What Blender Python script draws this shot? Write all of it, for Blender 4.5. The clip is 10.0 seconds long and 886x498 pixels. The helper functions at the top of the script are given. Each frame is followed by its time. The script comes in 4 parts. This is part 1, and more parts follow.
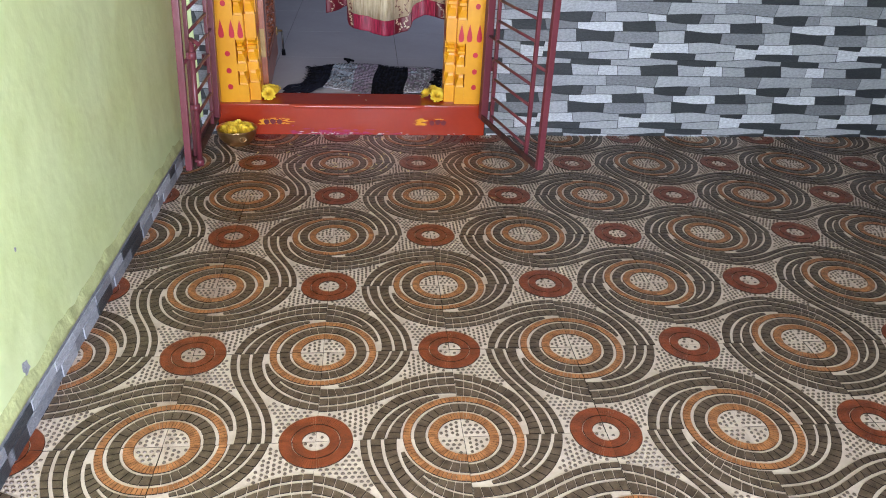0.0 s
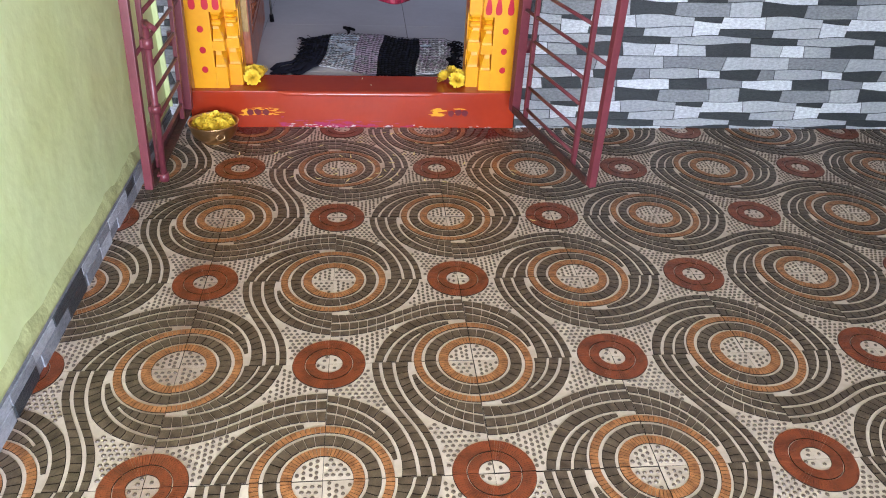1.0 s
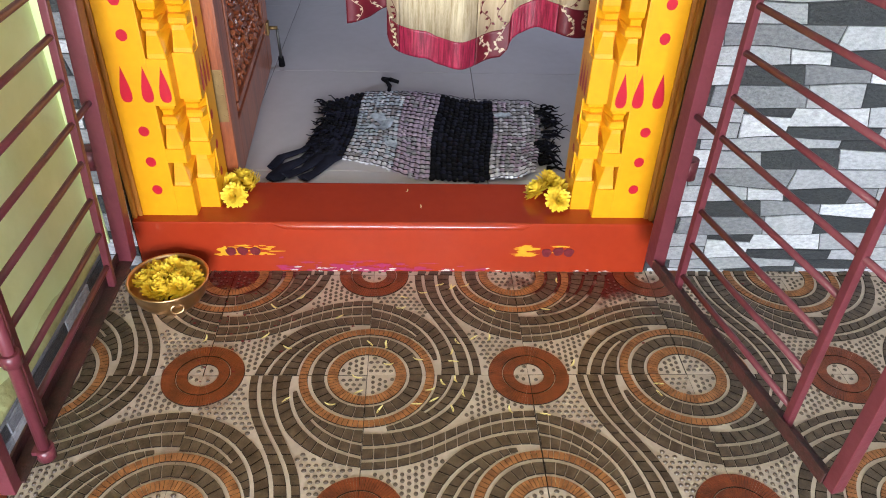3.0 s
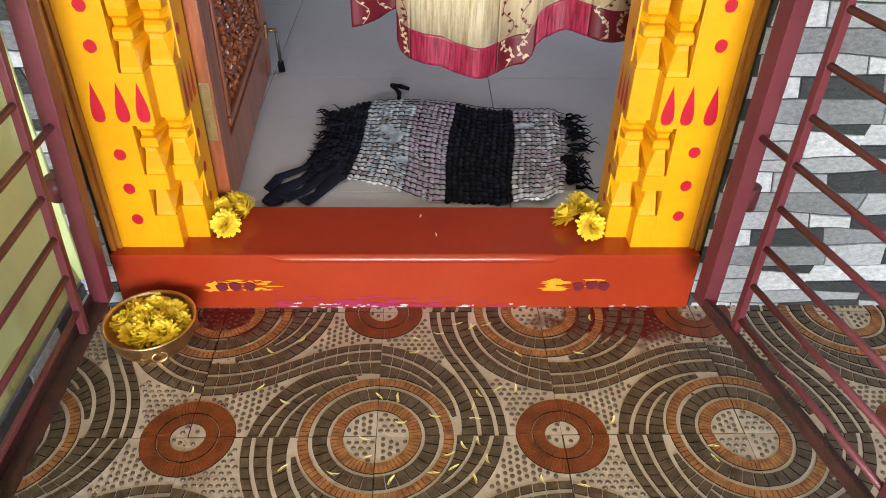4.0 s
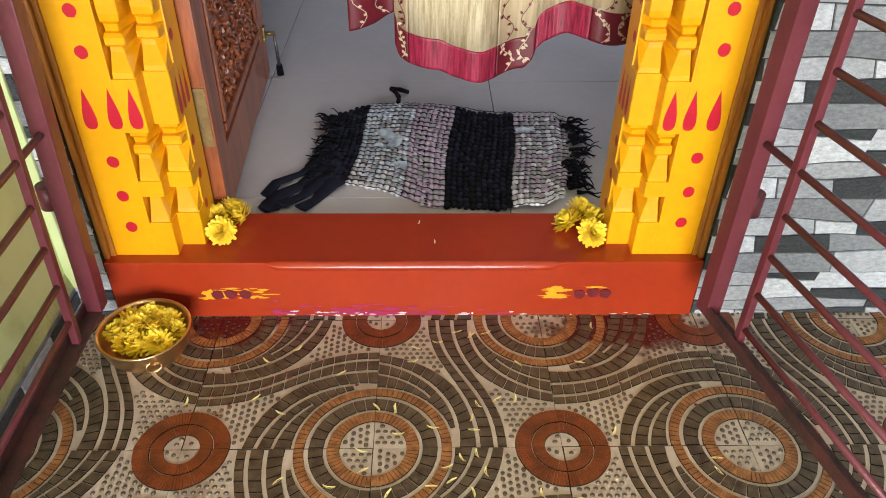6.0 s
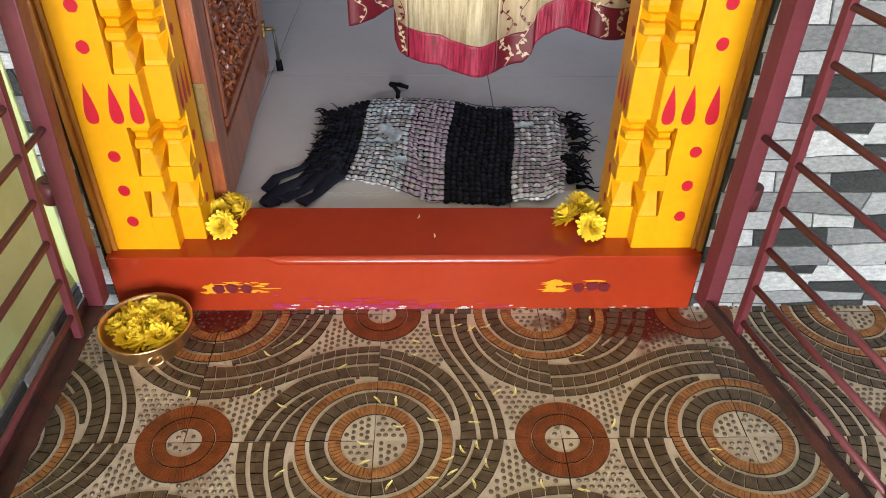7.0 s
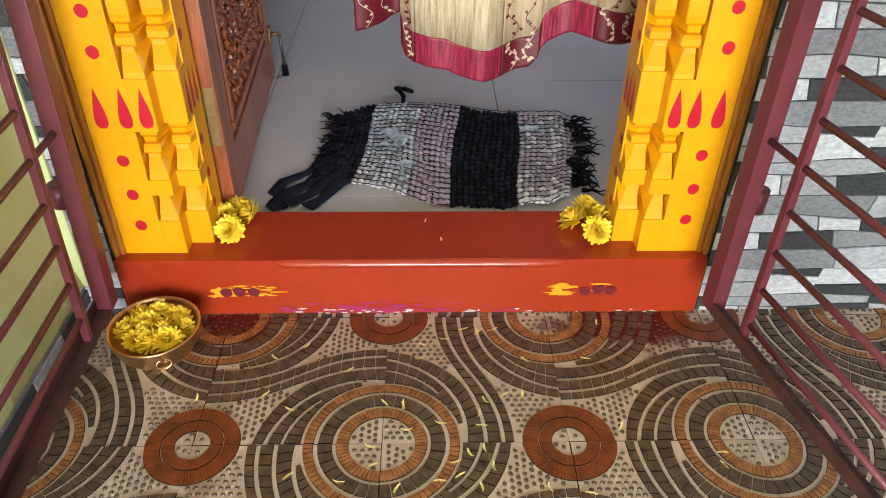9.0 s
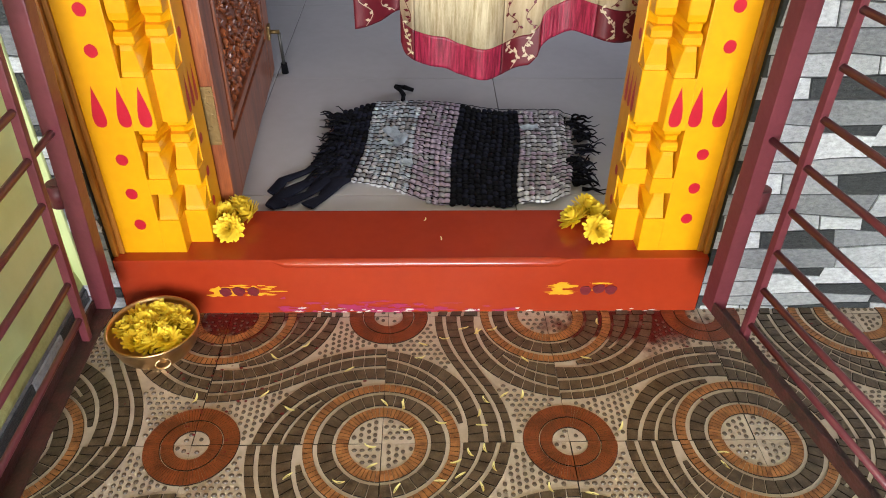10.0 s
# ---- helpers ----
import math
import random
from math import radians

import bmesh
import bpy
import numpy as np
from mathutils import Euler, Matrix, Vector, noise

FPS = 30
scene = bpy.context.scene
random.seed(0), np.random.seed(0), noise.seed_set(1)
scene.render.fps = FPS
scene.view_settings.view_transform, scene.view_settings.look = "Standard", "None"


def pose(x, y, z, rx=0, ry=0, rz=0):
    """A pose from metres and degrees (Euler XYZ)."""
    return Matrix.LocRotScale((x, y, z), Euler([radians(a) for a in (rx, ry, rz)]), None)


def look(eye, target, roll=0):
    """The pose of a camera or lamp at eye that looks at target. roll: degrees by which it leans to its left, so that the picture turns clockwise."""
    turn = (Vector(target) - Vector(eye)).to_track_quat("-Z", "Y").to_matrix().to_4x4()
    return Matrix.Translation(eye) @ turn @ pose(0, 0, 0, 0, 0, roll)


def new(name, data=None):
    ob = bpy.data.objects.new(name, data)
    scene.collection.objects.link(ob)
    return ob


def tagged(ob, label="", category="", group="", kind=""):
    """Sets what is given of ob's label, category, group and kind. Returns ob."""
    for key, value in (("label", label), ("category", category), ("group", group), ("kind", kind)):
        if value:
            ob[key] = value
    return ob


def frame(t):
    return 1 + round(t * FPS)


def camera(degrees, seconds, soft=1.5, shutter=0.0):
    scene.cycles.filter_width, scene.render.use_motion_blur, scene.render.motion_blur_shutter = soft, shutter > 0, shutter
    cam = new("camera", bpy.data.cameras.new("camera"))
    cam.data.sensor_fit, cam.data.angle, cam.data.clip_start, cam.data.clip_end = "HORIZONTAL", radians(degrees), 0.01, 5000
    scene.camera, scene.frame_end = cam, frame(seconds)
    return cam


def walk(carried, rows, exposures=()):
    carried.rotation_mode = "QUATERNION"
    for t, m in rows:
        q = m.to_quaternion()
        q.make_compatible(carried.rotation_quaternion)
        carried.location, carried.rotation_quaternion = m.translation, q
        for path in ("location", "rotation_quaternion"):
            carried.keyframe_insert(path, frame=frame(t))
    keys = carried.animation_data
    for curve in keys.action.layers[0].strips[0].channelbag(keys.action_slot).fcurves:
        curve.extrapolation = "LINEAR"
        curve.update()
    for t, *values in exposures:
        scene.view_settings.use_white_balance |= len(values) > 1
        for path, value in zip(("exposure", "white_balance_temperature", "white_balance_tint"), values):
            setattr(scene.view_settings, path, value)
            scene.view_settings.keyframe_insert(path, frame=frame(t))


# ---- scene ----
cam = camera(61.9, 10.0, soft=1.0)
PATH = [
    (0, (0.15, -3.52, 1.41), (0.346, -1.771, 0.461), 2.5),
    (0.5, (0.094, -3.135, 1.406), (0.274, -1.419, 0.393), 2.6),
    (1, (0.109, -2.758, 1.374), (0.312, -1.085, 0.298), 3.0),
    (1.5, (0.119, -2.324, 1.353), (0.342, -0.687, 0.226), 3.9),
    (2, (0.037, -1.901, 1.374), (0.203, -0.295, 0.192), 3.2),
    (2.5, (0.076, -1.545, 1.36), (0.21, 0.079, 0.2), 3.0),
    (3, (0.109, -1.293, 1.332), (0.193, 0.321, 0.153), 2.0),
    (4.3, (0.091, -1.009, 1.264), (0.147, 0.595, 0.07), 1.2),
    (4.5, (0.101, -1.004, 1.265), (0.15, 0.6, 0.072), 1.1),
    (5, (0.108, -0.999, 1.268), (0.156, 0.605, 0.074), 1.0),
    (5.5, (0.109, -0.998, 1.267), (0.158, 0.608, 0.076), 1.0),
    (7, (0.104, -1.01, 1.268), (0.159, 0.588, 0.066), 1.0),
    (7.5, (0.107, -1.016, 1.271), (0.157, 0.584, 0.072), 0.8),
    (8, (0.094, -1.017, 1.275), (0.146, 0.58, 0.073), 0.8),
    (8.5, (0.093, -1.021, 1.27), (0.145, 0.581, 0.074), 0.8),
    (9, (0.093, -1.016, 1.27), (0.142, 0.588, 0.078), 0.8),
    (9.5, (0.091, -1.015, 1.266), (0.141, 0.591, 0.075), 0.8),
    (10, (0.093, -1.009, 1.27), (0.142, 0.592, 0.072), 0.8),
]
walk(cam, [(t, look(eye, target, roll)) for t, eye, target, roll in PATH],
     exposures=[(0, -0.38, 5450, 17), (1.0, -0.02, 5450, 18), (2.0, 0.18, 5600, 17), (3.0, 0.26, 5780, 14), (4.5, 0.20, 6220, 11), (10, 0.19, 6220, 11)])

# ---- light ----

world = bpy.data.worlds.new("sky")
scene.world = world
world.use_nodes = True
wn = world.node_tree
sky = wn.nodes.new("ShaderNodeTexSky")
sky.sky_type = "NISHITA"
sky.sun_disc = False
sky.sun_elevation, sky.sun_rotation = radians(48), radians(200)
wn.links.new(sky.outputs[0], wn.nodes["Background"].inputs[0])
wn.nodes["Background"].inputs[1].default_value = 0.12


def area_light(name, m, sx, sy, watts, colour):
    d = bpy.data.lights.new(name, "AREA")
    d.shape, d.size, d.size_y, d.energy, d.color = "RECTANGLE", sx, sy, watts, colour
    ob = new(name, d)
    ob.matrix_world = m
    return ob


ROOM_R, ROOM_B, ROOM_H = 3.7, -4.3, 2.75
# daylight through the open front of the porch, behind the walk
area_light("porch_daylight", look((0.10, ROOM_B + 0.03, 1.00), (-1.30, 0.4, 0.85)), 1.6, 1.6, 255, (1.0, 0.985, 0.96))
# added fill lamp that brightens the hall floor; no window stands there
area_light("hall_fill", look((2.9, 3.5, 1.5), (0.1, 2.3, 0.2)), 1.1, 1.2, 54, (0.87, 0.90, 1.0))


# ---- materials ----
def material(name, base, rough=0.5, metal=0.0, dark=None, scale=8.0, bump=0.0, bump_scale=60.0, amount=0.5, coat=0.0, vary=0.0, stretch=(1, 1, 1), bump_dist=0.004):
    """Base colour with two scales of variation, roughness and fine relief."""
    m = bpy.data.materials.new(name)
    m.use_nodes = True
    nt = m.node_tree
    N, L = nt.nodes, nt.links
    b = N["Principled BSDF"]
    b.inputs["Roughness"].default_value, b.inputs["Metallic"].default_value = rough, metal
    b.inputs["Coat Weight"].default_value = coat
    tc = N.new("ShaderNodeTexCoord")
    mp = N.new("ShaderNodeMapping")
    mp.inputs["Scale"].default_value = stretch
    L.new(tc.outputs["Object"], mp.inputs[0])
    n1 = N.new("ShaderNodeTexNoise")
    n1.inputs["Scale"].default_value, n1.inputs["Detail"].default_value = scale, 6
    n2 = N.new("ShaderNodeTexNoise")
    n2.inputs["Scale"].default_value, n2.inputs["Detail"].default_value = scale * 9, 4
    L.new(mp.outputs[0], n1.inputs[0])
    L.new(mp.outputs[0], n2.inputs[0])
    ad = N.new("ShaderNodeMath")
    ad.operation = "MULTIPLY_ADD"
    ad.inputs[1].default_value = 0.45
    L.new(n2.outputs[0], ad.inputs[0])
    L.new(n1.outputs[0], ad.inputs[2])
    rm = N.new("ShaderNodeMapRange")
    rm.inputs[1].default_value, rm.inputs[2].default_value = 0.57, 0.90
    rm.inputs[4].default_value = amount
    L.new(ad.outputs[0], rm.inputs[0])
    mx = N.new("ShaderNodeMix")
    mx.data_type = "RGBA"
    mx.inputs[6].default_value = (*base, 1)
    mx.inputs[7].default_value = (*(dark or [c * 0.55 for c in base]), 1)
    L.new(rm.outputs[0], mx.inputs[0])
    out = mx.outputs[2]
    if vary:
        oi = N.new("ShaderNodeObjectInfo")
        hs = N.new("ShaderNodeHueSaturation")
        vr = N.new("ShaderNodeMapRange")
        vr.inputs[3].default_value, vr.inputs[4].default_value = 1 - vary, 1 + vary
        L.new(oi.outputs["Random"], vr.inputs[0])
        L.new(vr.outputs[0], hs.inputs["Value"])
        L.new(out, hs.inputs["Color"])
        out = hs.outputs[0]
    L.new(out, b.inputs["Base Color"])
    if bump:
        n3 = N.new("ShaderNodeTexNoise")
        n3.inputs["Scale"].default_value, n3.inputs["Detail"].default_value = bump_scale, 5
        L.new(mp.outputs[0], n3.inputs[0])
        bp = N.new("ShaderNodeBump")
        bp.inputs["Strength"].default_value, bp.inputs["Distance"].default_value = bump, bump_dist
        L.new(n3.outputs[0], bp.inputs["Height"])
        L.new(bp.outputs[0], b.inputs["Normal"])
    return m


# near-black for tile rims and piece slopes, painting in the shadow beside each band
M_groove_shade = material("tile_groove_shade", (0.022, 0.016, 0.012), 0.8, scale=12)
M_groove_shade.node_tree.nodes["Principled BSDF"].inputs["Specular IOR Level"].default_value = 0.1
M_base = material("tile_pale_clay", (0.59, 0.49, 0.40), 0.30, dark=(0.34, 0.255, 0.185), scale=9, bump=0.35, bump_scale=140)
M_strip = material("tile_grey_brown", (0.120, 0.082, 0.050), 0.34, dark=(0.034, 0.021, 0.011), scale=34, bump=0.7, bump_scale=110, amount=0.8)
M_orange = material("tile_ochre", (0.41, 0.170, 0.055), 0.40, dark=(0.14, 0.050, 0.014), scale=34, bump=0.7, bump_scale=120, amount=0.9)
M_russet = material("tile_russet", (0.23, 0.052, 0.014), 0.36, dark=(0.09, 0.020, 0.006), scale=30, bump=0.6, bump_scale=120, amount=0.8)
M_pit = material("tile_brown_stud", (0.105, 0.072, 0.048), 0.40, dark=(0.05, 0.034, 0.022), scale=20)
M_grout_grey = material("grey_cement_joint", (0.055, 0.058, 0.062), 0.9, scale=20)
M_grout = material("grout", (0.10, 0.075, 0.055), 0.8, scale=10)
M_green = material("lime_paint", (0.73, 0.83, 0.43), 0.42, dark=(0.63, 0.73, 0.31), scale=2.6, bump=0.6, bump_scale=7, bump_dist=0.010, amount=0.7)
M_plaster = material("rough_lime_plaster", (0.52, 0.56, 0.25), 0.85, dark=(0.30, 0.32, 0.13), scale=18, bump=0.9, bump_scale=55)
M_white = material("white_paint", (0.78, 0.77, 0.74), 0.6, scale=2, amount=0.3)
# dark grey for the unseen hall, so that less light reflects in the sill
M_grey_wall = material("unseen_hall_grey", (0.30, 0.30, 0.31), 0.6, scale=2, amount=0.3)
M_red = material("red_oxide_gloss_paint", (0.38, 0.040, 0.012), 0.17, dark=(0.29, 0.026, 0.008), scale=4, bump=0.12, bump_scale=40, coat=0.1)
M_yellow = material("yellow_gloss_paint", (0.81, 0.375, 0.0), 0.32, dark=(0.68, 0.285, 0.0), scale=5, bump=0.08, bump_scale=50)
M_dot = material("red_paint_mark", (0.52, 0.010, 0.03), 0.35, dark=(0.40, 0.006, 0.02), scale=20)
M_wood = material("varnished_wood", (0.37, 0.105, 0.034), 0.32, dark=(0.13, 0.032, 0.011), scale=5, bump=0.15, bump_scale=30, stretch=(6, 6, 0.6), amount=0.9, coat=0.12)
M_edge_wood = material("ochre_varnished_wood", (0.50, 0.20, 0.03), 0.3, dark=(0.22, 0.07, 0.01), scale=5, stretch=(6, 6, 0.6), amount=0.9)
M_gate = material("maroon_iron_paint", (0.155, 0.034, 0.046), 0.36, dark=(0.09, 0.018, 0.024), scale=10, bump=0.25, bump_scale=70)
M_rust = material("rusty_maroon_iron", (0.085, 0.026, 0.024), 0.6, dark=(0.035, 0.018, 0.014), scale=26, bump=0.6, bump_scale=120, amount=1.0)
M_hall_floor = material("hall_vitrified_tile", (0.55, 0.53, 0.545), 0.22, dark=(0.47, 0.445, 0.45), scale=3)
M_brass = material("brass", (0.80, 0.57, 0.31), 0.32, metal=1.0, dark=(0.5, 0.28, 0.1), scale=8, bump=0.06, bump_scale=30)
M_brass_old = material("tarnished_brass", (0.25, 0.17, 0.065), 0.45, metal=0.7, dark=(0.18, 0.11, 0.04), scale=30, bump=0.3, bump_scale=120)
M_iron = material("grey_iron", (0.10, 0.10, 0.095), 0.45, metal=0.6, scale=30)
M_black = material("black_cloth", (0.006, 0.006, 0.008), 0.95, scale=60)
M_navy = material("dark_navy_cloth", (0.013, 0.014, 0.025), 0.9, dark=(0.006, 0.006, 0.012), scale=60)
M_rag_blue = material("pale_blue_rag", (0.54, 0.61, 0.68), 0.9, dark=(0.14, 0.17, 0.22), scale=60)
M_rag_white = material("white_rag", (0.72, 0.72, 0.76), 0.9, dark=(0.26, 0.26, 0.30), scale=60)
M_rag_grey = material("grey_rag", (0.38, 0.37, 0.385), 0.9, dark=(0.12, 0.12, 0.14), scale=60)
M_rag_mauve = material("mauve_rag", (0.47, 0.385, 0.47), 0.9, dark=(0.17, 0.13, 0.18), scale=60)
M_petal = material("chrysanthemum_yellow", (1.0, 0.80, 0.07), 0.55, dark=(0.98, 0.66, 0.01), scale=30)
M_petal_dry = material("faded_petal", (0.84, 0.76, 0.34), 0.6, dark=(0.66, 0.52, 0.12), scale=60)
# dark streaks in the crimson stand for the shade between its fine pleats
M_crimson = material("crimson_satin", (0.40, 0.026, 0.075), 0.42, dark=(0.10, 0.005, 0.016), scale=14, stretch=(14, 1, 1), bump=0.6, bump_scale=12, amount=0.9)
M_vine = material("maroon_satin", (0.13, 0.008, 0.018), 0.45, dark=(0.08, 0.004, 0.010), scale=10)
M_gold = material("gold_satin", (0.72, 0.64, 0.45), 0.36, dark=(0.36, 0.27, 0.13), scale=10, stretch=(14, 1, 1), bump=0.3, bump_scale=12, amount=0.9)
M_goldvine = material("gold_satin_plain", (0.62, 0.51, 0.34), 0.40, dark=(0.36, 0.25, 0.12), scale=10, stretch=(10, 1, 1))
M_pale = material("cream_thread", (0.62, 0.50, 0.36), 0.5, scale=30)
for cloth in (M_black, M_navy, M_rag_blue, M_rag_white, M_rag_grey, M_rag_mauve):
    cloth.node_tree.nodes["Principled BSDF"].inputs["Specular IOR Level"].default_value = 0.12

STONES = []
for k, (c, d) in enumerate((((0.74, 0.77, 0.82), (0.45, 0.47, 0.52)), ((0.48, 0.50, 0.54), (0.30, 0.32, 0.35)),
                            ((0.28, 0.295, 0.32), (0.16, 0.17, 0.19)), ((0.050, 0.057, 0.062), (0.028, 0.032, 0.036)))):
    STONES.append(material("stone_print_" + ("white", "grey", "slate", "charcoal")[k], c, 0.42, dark=d, scale=62, bump=1.0, bump_scale=110, amount=0.9, stretch=(1, 1, 2.0), vary=0.12))


# ---- mesh helpers ----
def link(name, bm, mats, parent=None, label=""):
    me = bpy.data.meshes.new(name)
    bm.normal_update()
    bm.to_mesh(me)
    bm.free()
    for m in mats if isinstance(mats, (list, tuple)) else [mats]:
        me.materials.append(m)
    ob = new(name, me)
    if parent:
        ob.parent = parent
    if label:
        ob["label"] = label
    return ob


def part(name, bm, mats, parent, label=""):
    return link(name, bm, mats, parent, label)


def thing(name, label, category, at=(0, 0, 0), group="", kind=""):
    ob = new(name)
    ob.empty_display_size = 0.05
    ob.location = at
    return tagged(ob, label, category, group, kind)


def smooth(ob):
    ob.data.shade_smooth()
    return ob


def box(bm, x0, x1, y0, y1, z0, z1, bevel=0.0, seg=2, mi=0):
    vs = [bm.verts.new(p) for p in ((x0, y0, z0), (x1, y0, z0), (x1, y1, z0), (x0, y1, z0), (x0, y0, z1), (x1, y0, z1), (x1, y1, z1), (x0, y1, z1))]
    fs = [bm.faces.new([vs[i] for i in f]) for f in ((3, 2, 1, 0), (4, 5, 6, 7), (0, 1, 5, 4), (1, 2, 6, 5), (2, 3, 7, 6), (3, 0, 4, 7))]
    for f in fs:
        f.material_index = mi
    if bevel:
        bmesh.ops.bevel(bm, geom=list({e for f in fs for e in f.edges}), offset=bevel, segments=seg, affect="EDGES", profile=0.7)
    return fs


def bx(*a, **k):
    bm = bmesh.new()
    box(bm, *a, **k)
    return bm


def rod(bm, a, b, r, n=10, mi=0, r2=None):
    """A round bar from a to b with closed ends."""
    a, b = Vector(a), Vector(b)
    q = (b - a).to_track_quat("Z", "Y").to_matrix()
    rings = []
    for p, rr in ((a, r), (b, r2 or r)):
        rings.append([bm.verts.new(p + q @ Vector((rr * math.cos(2 * math.pi * k / n), rr * math.sin(2 * math.pi * k / n), 0))) for k in range(n)])
    for k in range(n):
        f = bm.faces.new((rings[0][k], rings[0][(k + 1) % n], rings[1][(k + 1) % n], rings[1][k]))
        f.smooth, f.material_index = True, mi
    for ring in (rings[0][::-1], rings[1]):
        bm.faces.new(ring).material_index = mi
    return bm


def lathe(profile, n=32):
    bm = bmesh.new()
    rings = [[bm.verts.new((r * math.cos(2 * math.pi * k / n), r * math.sin(2 * math.pi * k / n), z)) for k in range(n)] for r, z in profile]
    for a, b in zip(rings, rings[1:]):
        for k in range(n):
            bm.faces.new((a[k], a[(k + 1) % n], b[(k + 1) % n], b[k])).smooth = True
    bm.faces.new(rings[0][::-1])
    return bm


# ---- structure ----
T = 0.40
WALL_Y, WALL_X = 0.425, -0.765
CX = 0.066            # middle of the doorway
SILL_Y0, SILL_Y1, SILL_Z = 0.416, 0.632, 0.172
HALL_Z = 0.150

ground = link("floor", bx(WALL_X - 0.15, ROOM_R + 0.15, ROOM_B - 0.2, WALL_Y + 0.02, -0.12, -0.006), M_grout)
tagged(ground, "patterned ceramic porch floor with dark grout", "floor", kind="structure")
bm = bmesh.new()
box(bm, WALL_X - 0.18, WALL_X, ROOM_B, WALL_Y + 0.2, -0.1, 0.097)
box(bm, WALL_X - 0.18, WALL_X + 0.006, ROOM_B, WALL_Y - 0.001, 0.0972, ROOM_H)
wall_west = link("wall_west", bm, M_green)
tagged(wall_west, "lime-green painted plaster wall of the porch", "wall", kind="structure")
# east and south walls are unseen, added dark to dim the porch's right side
wall_east = link("wall_east", bx(ROOM_R, ROOM_R + 0.18, ROOM_B, WALL_Y + 0.2, -0.1, ROOM_H), STONES[2])
tagged(wall_east, "unseen slate grey stone-print wall added to close the porch and cut bounce light", "wall", kind="structure")
bm = bmesh.new()
box(bm, WALL_X - 0.18, -0.72, ROOM_B - 0.15, ROOM_B - 0.001, -0.1, ROOM_H)
box(bm, 1.52, ROOM_R + 0.18, ROOM_B - 0.15, ROOM_B - 0.001, -0.1, ROOM_H)
box(bm, -0.72, 1.52, ROOM_B - 0.15, ROOM_B - 0.001, 2.37, ROOM_H)
wall_south = link("wall_south", bm, STONES[2])
tagged(wall_south, "unseen slate grey wall added to shape the daylight through its open entrance", "wall", kind="structure")
wall_return = link("wall_return", bx(WALL_X + 0.001, -0.737, WALL_Y - 0.012, WALL_Y - 0.0002, 0.098, ROOM_H, bevel=0.004), M_green)
tagged(wall_return, "green plaster return in the corner beside the door", "wall", kind="structure")
ceiling = link("ceiling", bx(WALL_X - 0.18, ROOM_R + 0.18, ROOM_B - 0.15, WALL_Y + 0.0, ROOM_H + 0.002, ROOM_H + 0.15), M_white)
tagged(ceiling, "plain white painted ceiling", "ceiling", kind="structure")
DOOR_H = 2.2
bm = bmesh.new()
box(bm, WALL_X + 0.0, CX - 0.732, WALL_Y, WALL_Y + 0.2, -0.1, ROOM_H)
box(bm, CX + 0.732, ROOM_R, WALL_Y, WALL_Y + 0.2, -0.1, ROOM_H)
box(bm, CX - 0.732, CX + 0.732, WALL_Y, WALL_Y + 0.2, DOOR_H, ROOM_H)
wall_north = tagged(link("wall_north", bm, M_grout_grey), "porch wall clad in grey stone-print tiles", "wall", kind="structure")
hall_floor = link("hall_floor", bx(-2.6, 3.2, SILL_Y1 - 0.002, 5.2, 0.02, HALL_Z - 0.004), M_grout)
tagged(hall_floor, "pale grey vitrified floor tiles inside the doorway", "floor", kind="structure")
# hall ceiling and walls are unseen, added to close the hall and darken it
hall_ceiling = link("hall_ceiling", bx(-2.6, 3.2, WALL_Y + 0.2, 5.2, ROOM_H + 0.002, ROOM_H + 0.12), M_grey_wall)
tagged(hall_ceiling, "unseen grey hall ceiling kept dark to dim reflections in the sill", "ceiling", kind="structure")
bm = bmesh.new()
box(bm, -2.7, -2.6, WALL_Y + 0.2, 5.2, 0, ROOM_H)
box(bm, 3.2, 3.3, WALL_Y + 0.2, 5.2, 0, ROOM_H)
box(bm, -2.7, 3.3, 5.2, 5.3, 0, ROOM_H)
box(bm, -2.6, WALL_X, WALL_Y + 0.1, WALL_Y + 0.2, 0, ROOM_H)
tagged(link("hall_wall", bm, M_grey_wall), "unseen inner hall walls kept dark grey to dim reflections in the sill", "wall", kind="structure")
skirt = link("baseboard", bx(WALL_X - 0.01, WALL_X + 0.012, ROOM_B, WALL_Y, 0.0, 0.0965), STONES[2])
tagged(skirt, "stone-print tile skirting along the green wall", "skirting", kind="structure")


# ---- doorway ----
M_cream = material("worn_white_primer", (0.72, 0.66, 0.60), 0.7, scale=30)
M_pink = material("magenta_powder", (0.36, 0.015, 0.085), 0.75, dark=(0.24, 0.012, 0.05), scale=60)
M_turmeric = material("turmeric_paste", (0.80, 0.36, 0.0), 0.7, dark=(0.60, 0.24, 0.0), scale=60, bump=0.4, bump_scale=200)
M_kumkum = material("kumkum_paste", (0.15, 0.003, 0.010), 0.6, dark=(0.09, 0.002, 0.006), scale=60, bump=0.5, bump_scale=200)


def blob(bm, cx, cz, rx, rz, y, rng, n=14, rough=0.25, mi=0):
    """A flat irregular patch in the xz plane, facing -y."""
    vs = []
    for k in range(n):
        a = 2 * math.pi * k / n
        q = 1 + rng.uniform(-rough, rough)
        vs.append(bm.verts.new((cx + rx * q * math.cos(a), y, cz + rz * q * math.sin(a))))
    bm.faces.new(vs).material_index = mi


sill = thing("door_sill", "glossy red oxide door sill with turmeric and kumkum marks", "door sill", (CX, SILL_Y0, 0))
part("sill_block", bx(-0.727, 0.727, 0, SILL_Y1 - SILL_Y0, 0, SILL_Z, bevel=0.005), M_red, sill)
bm = bmesh.new()
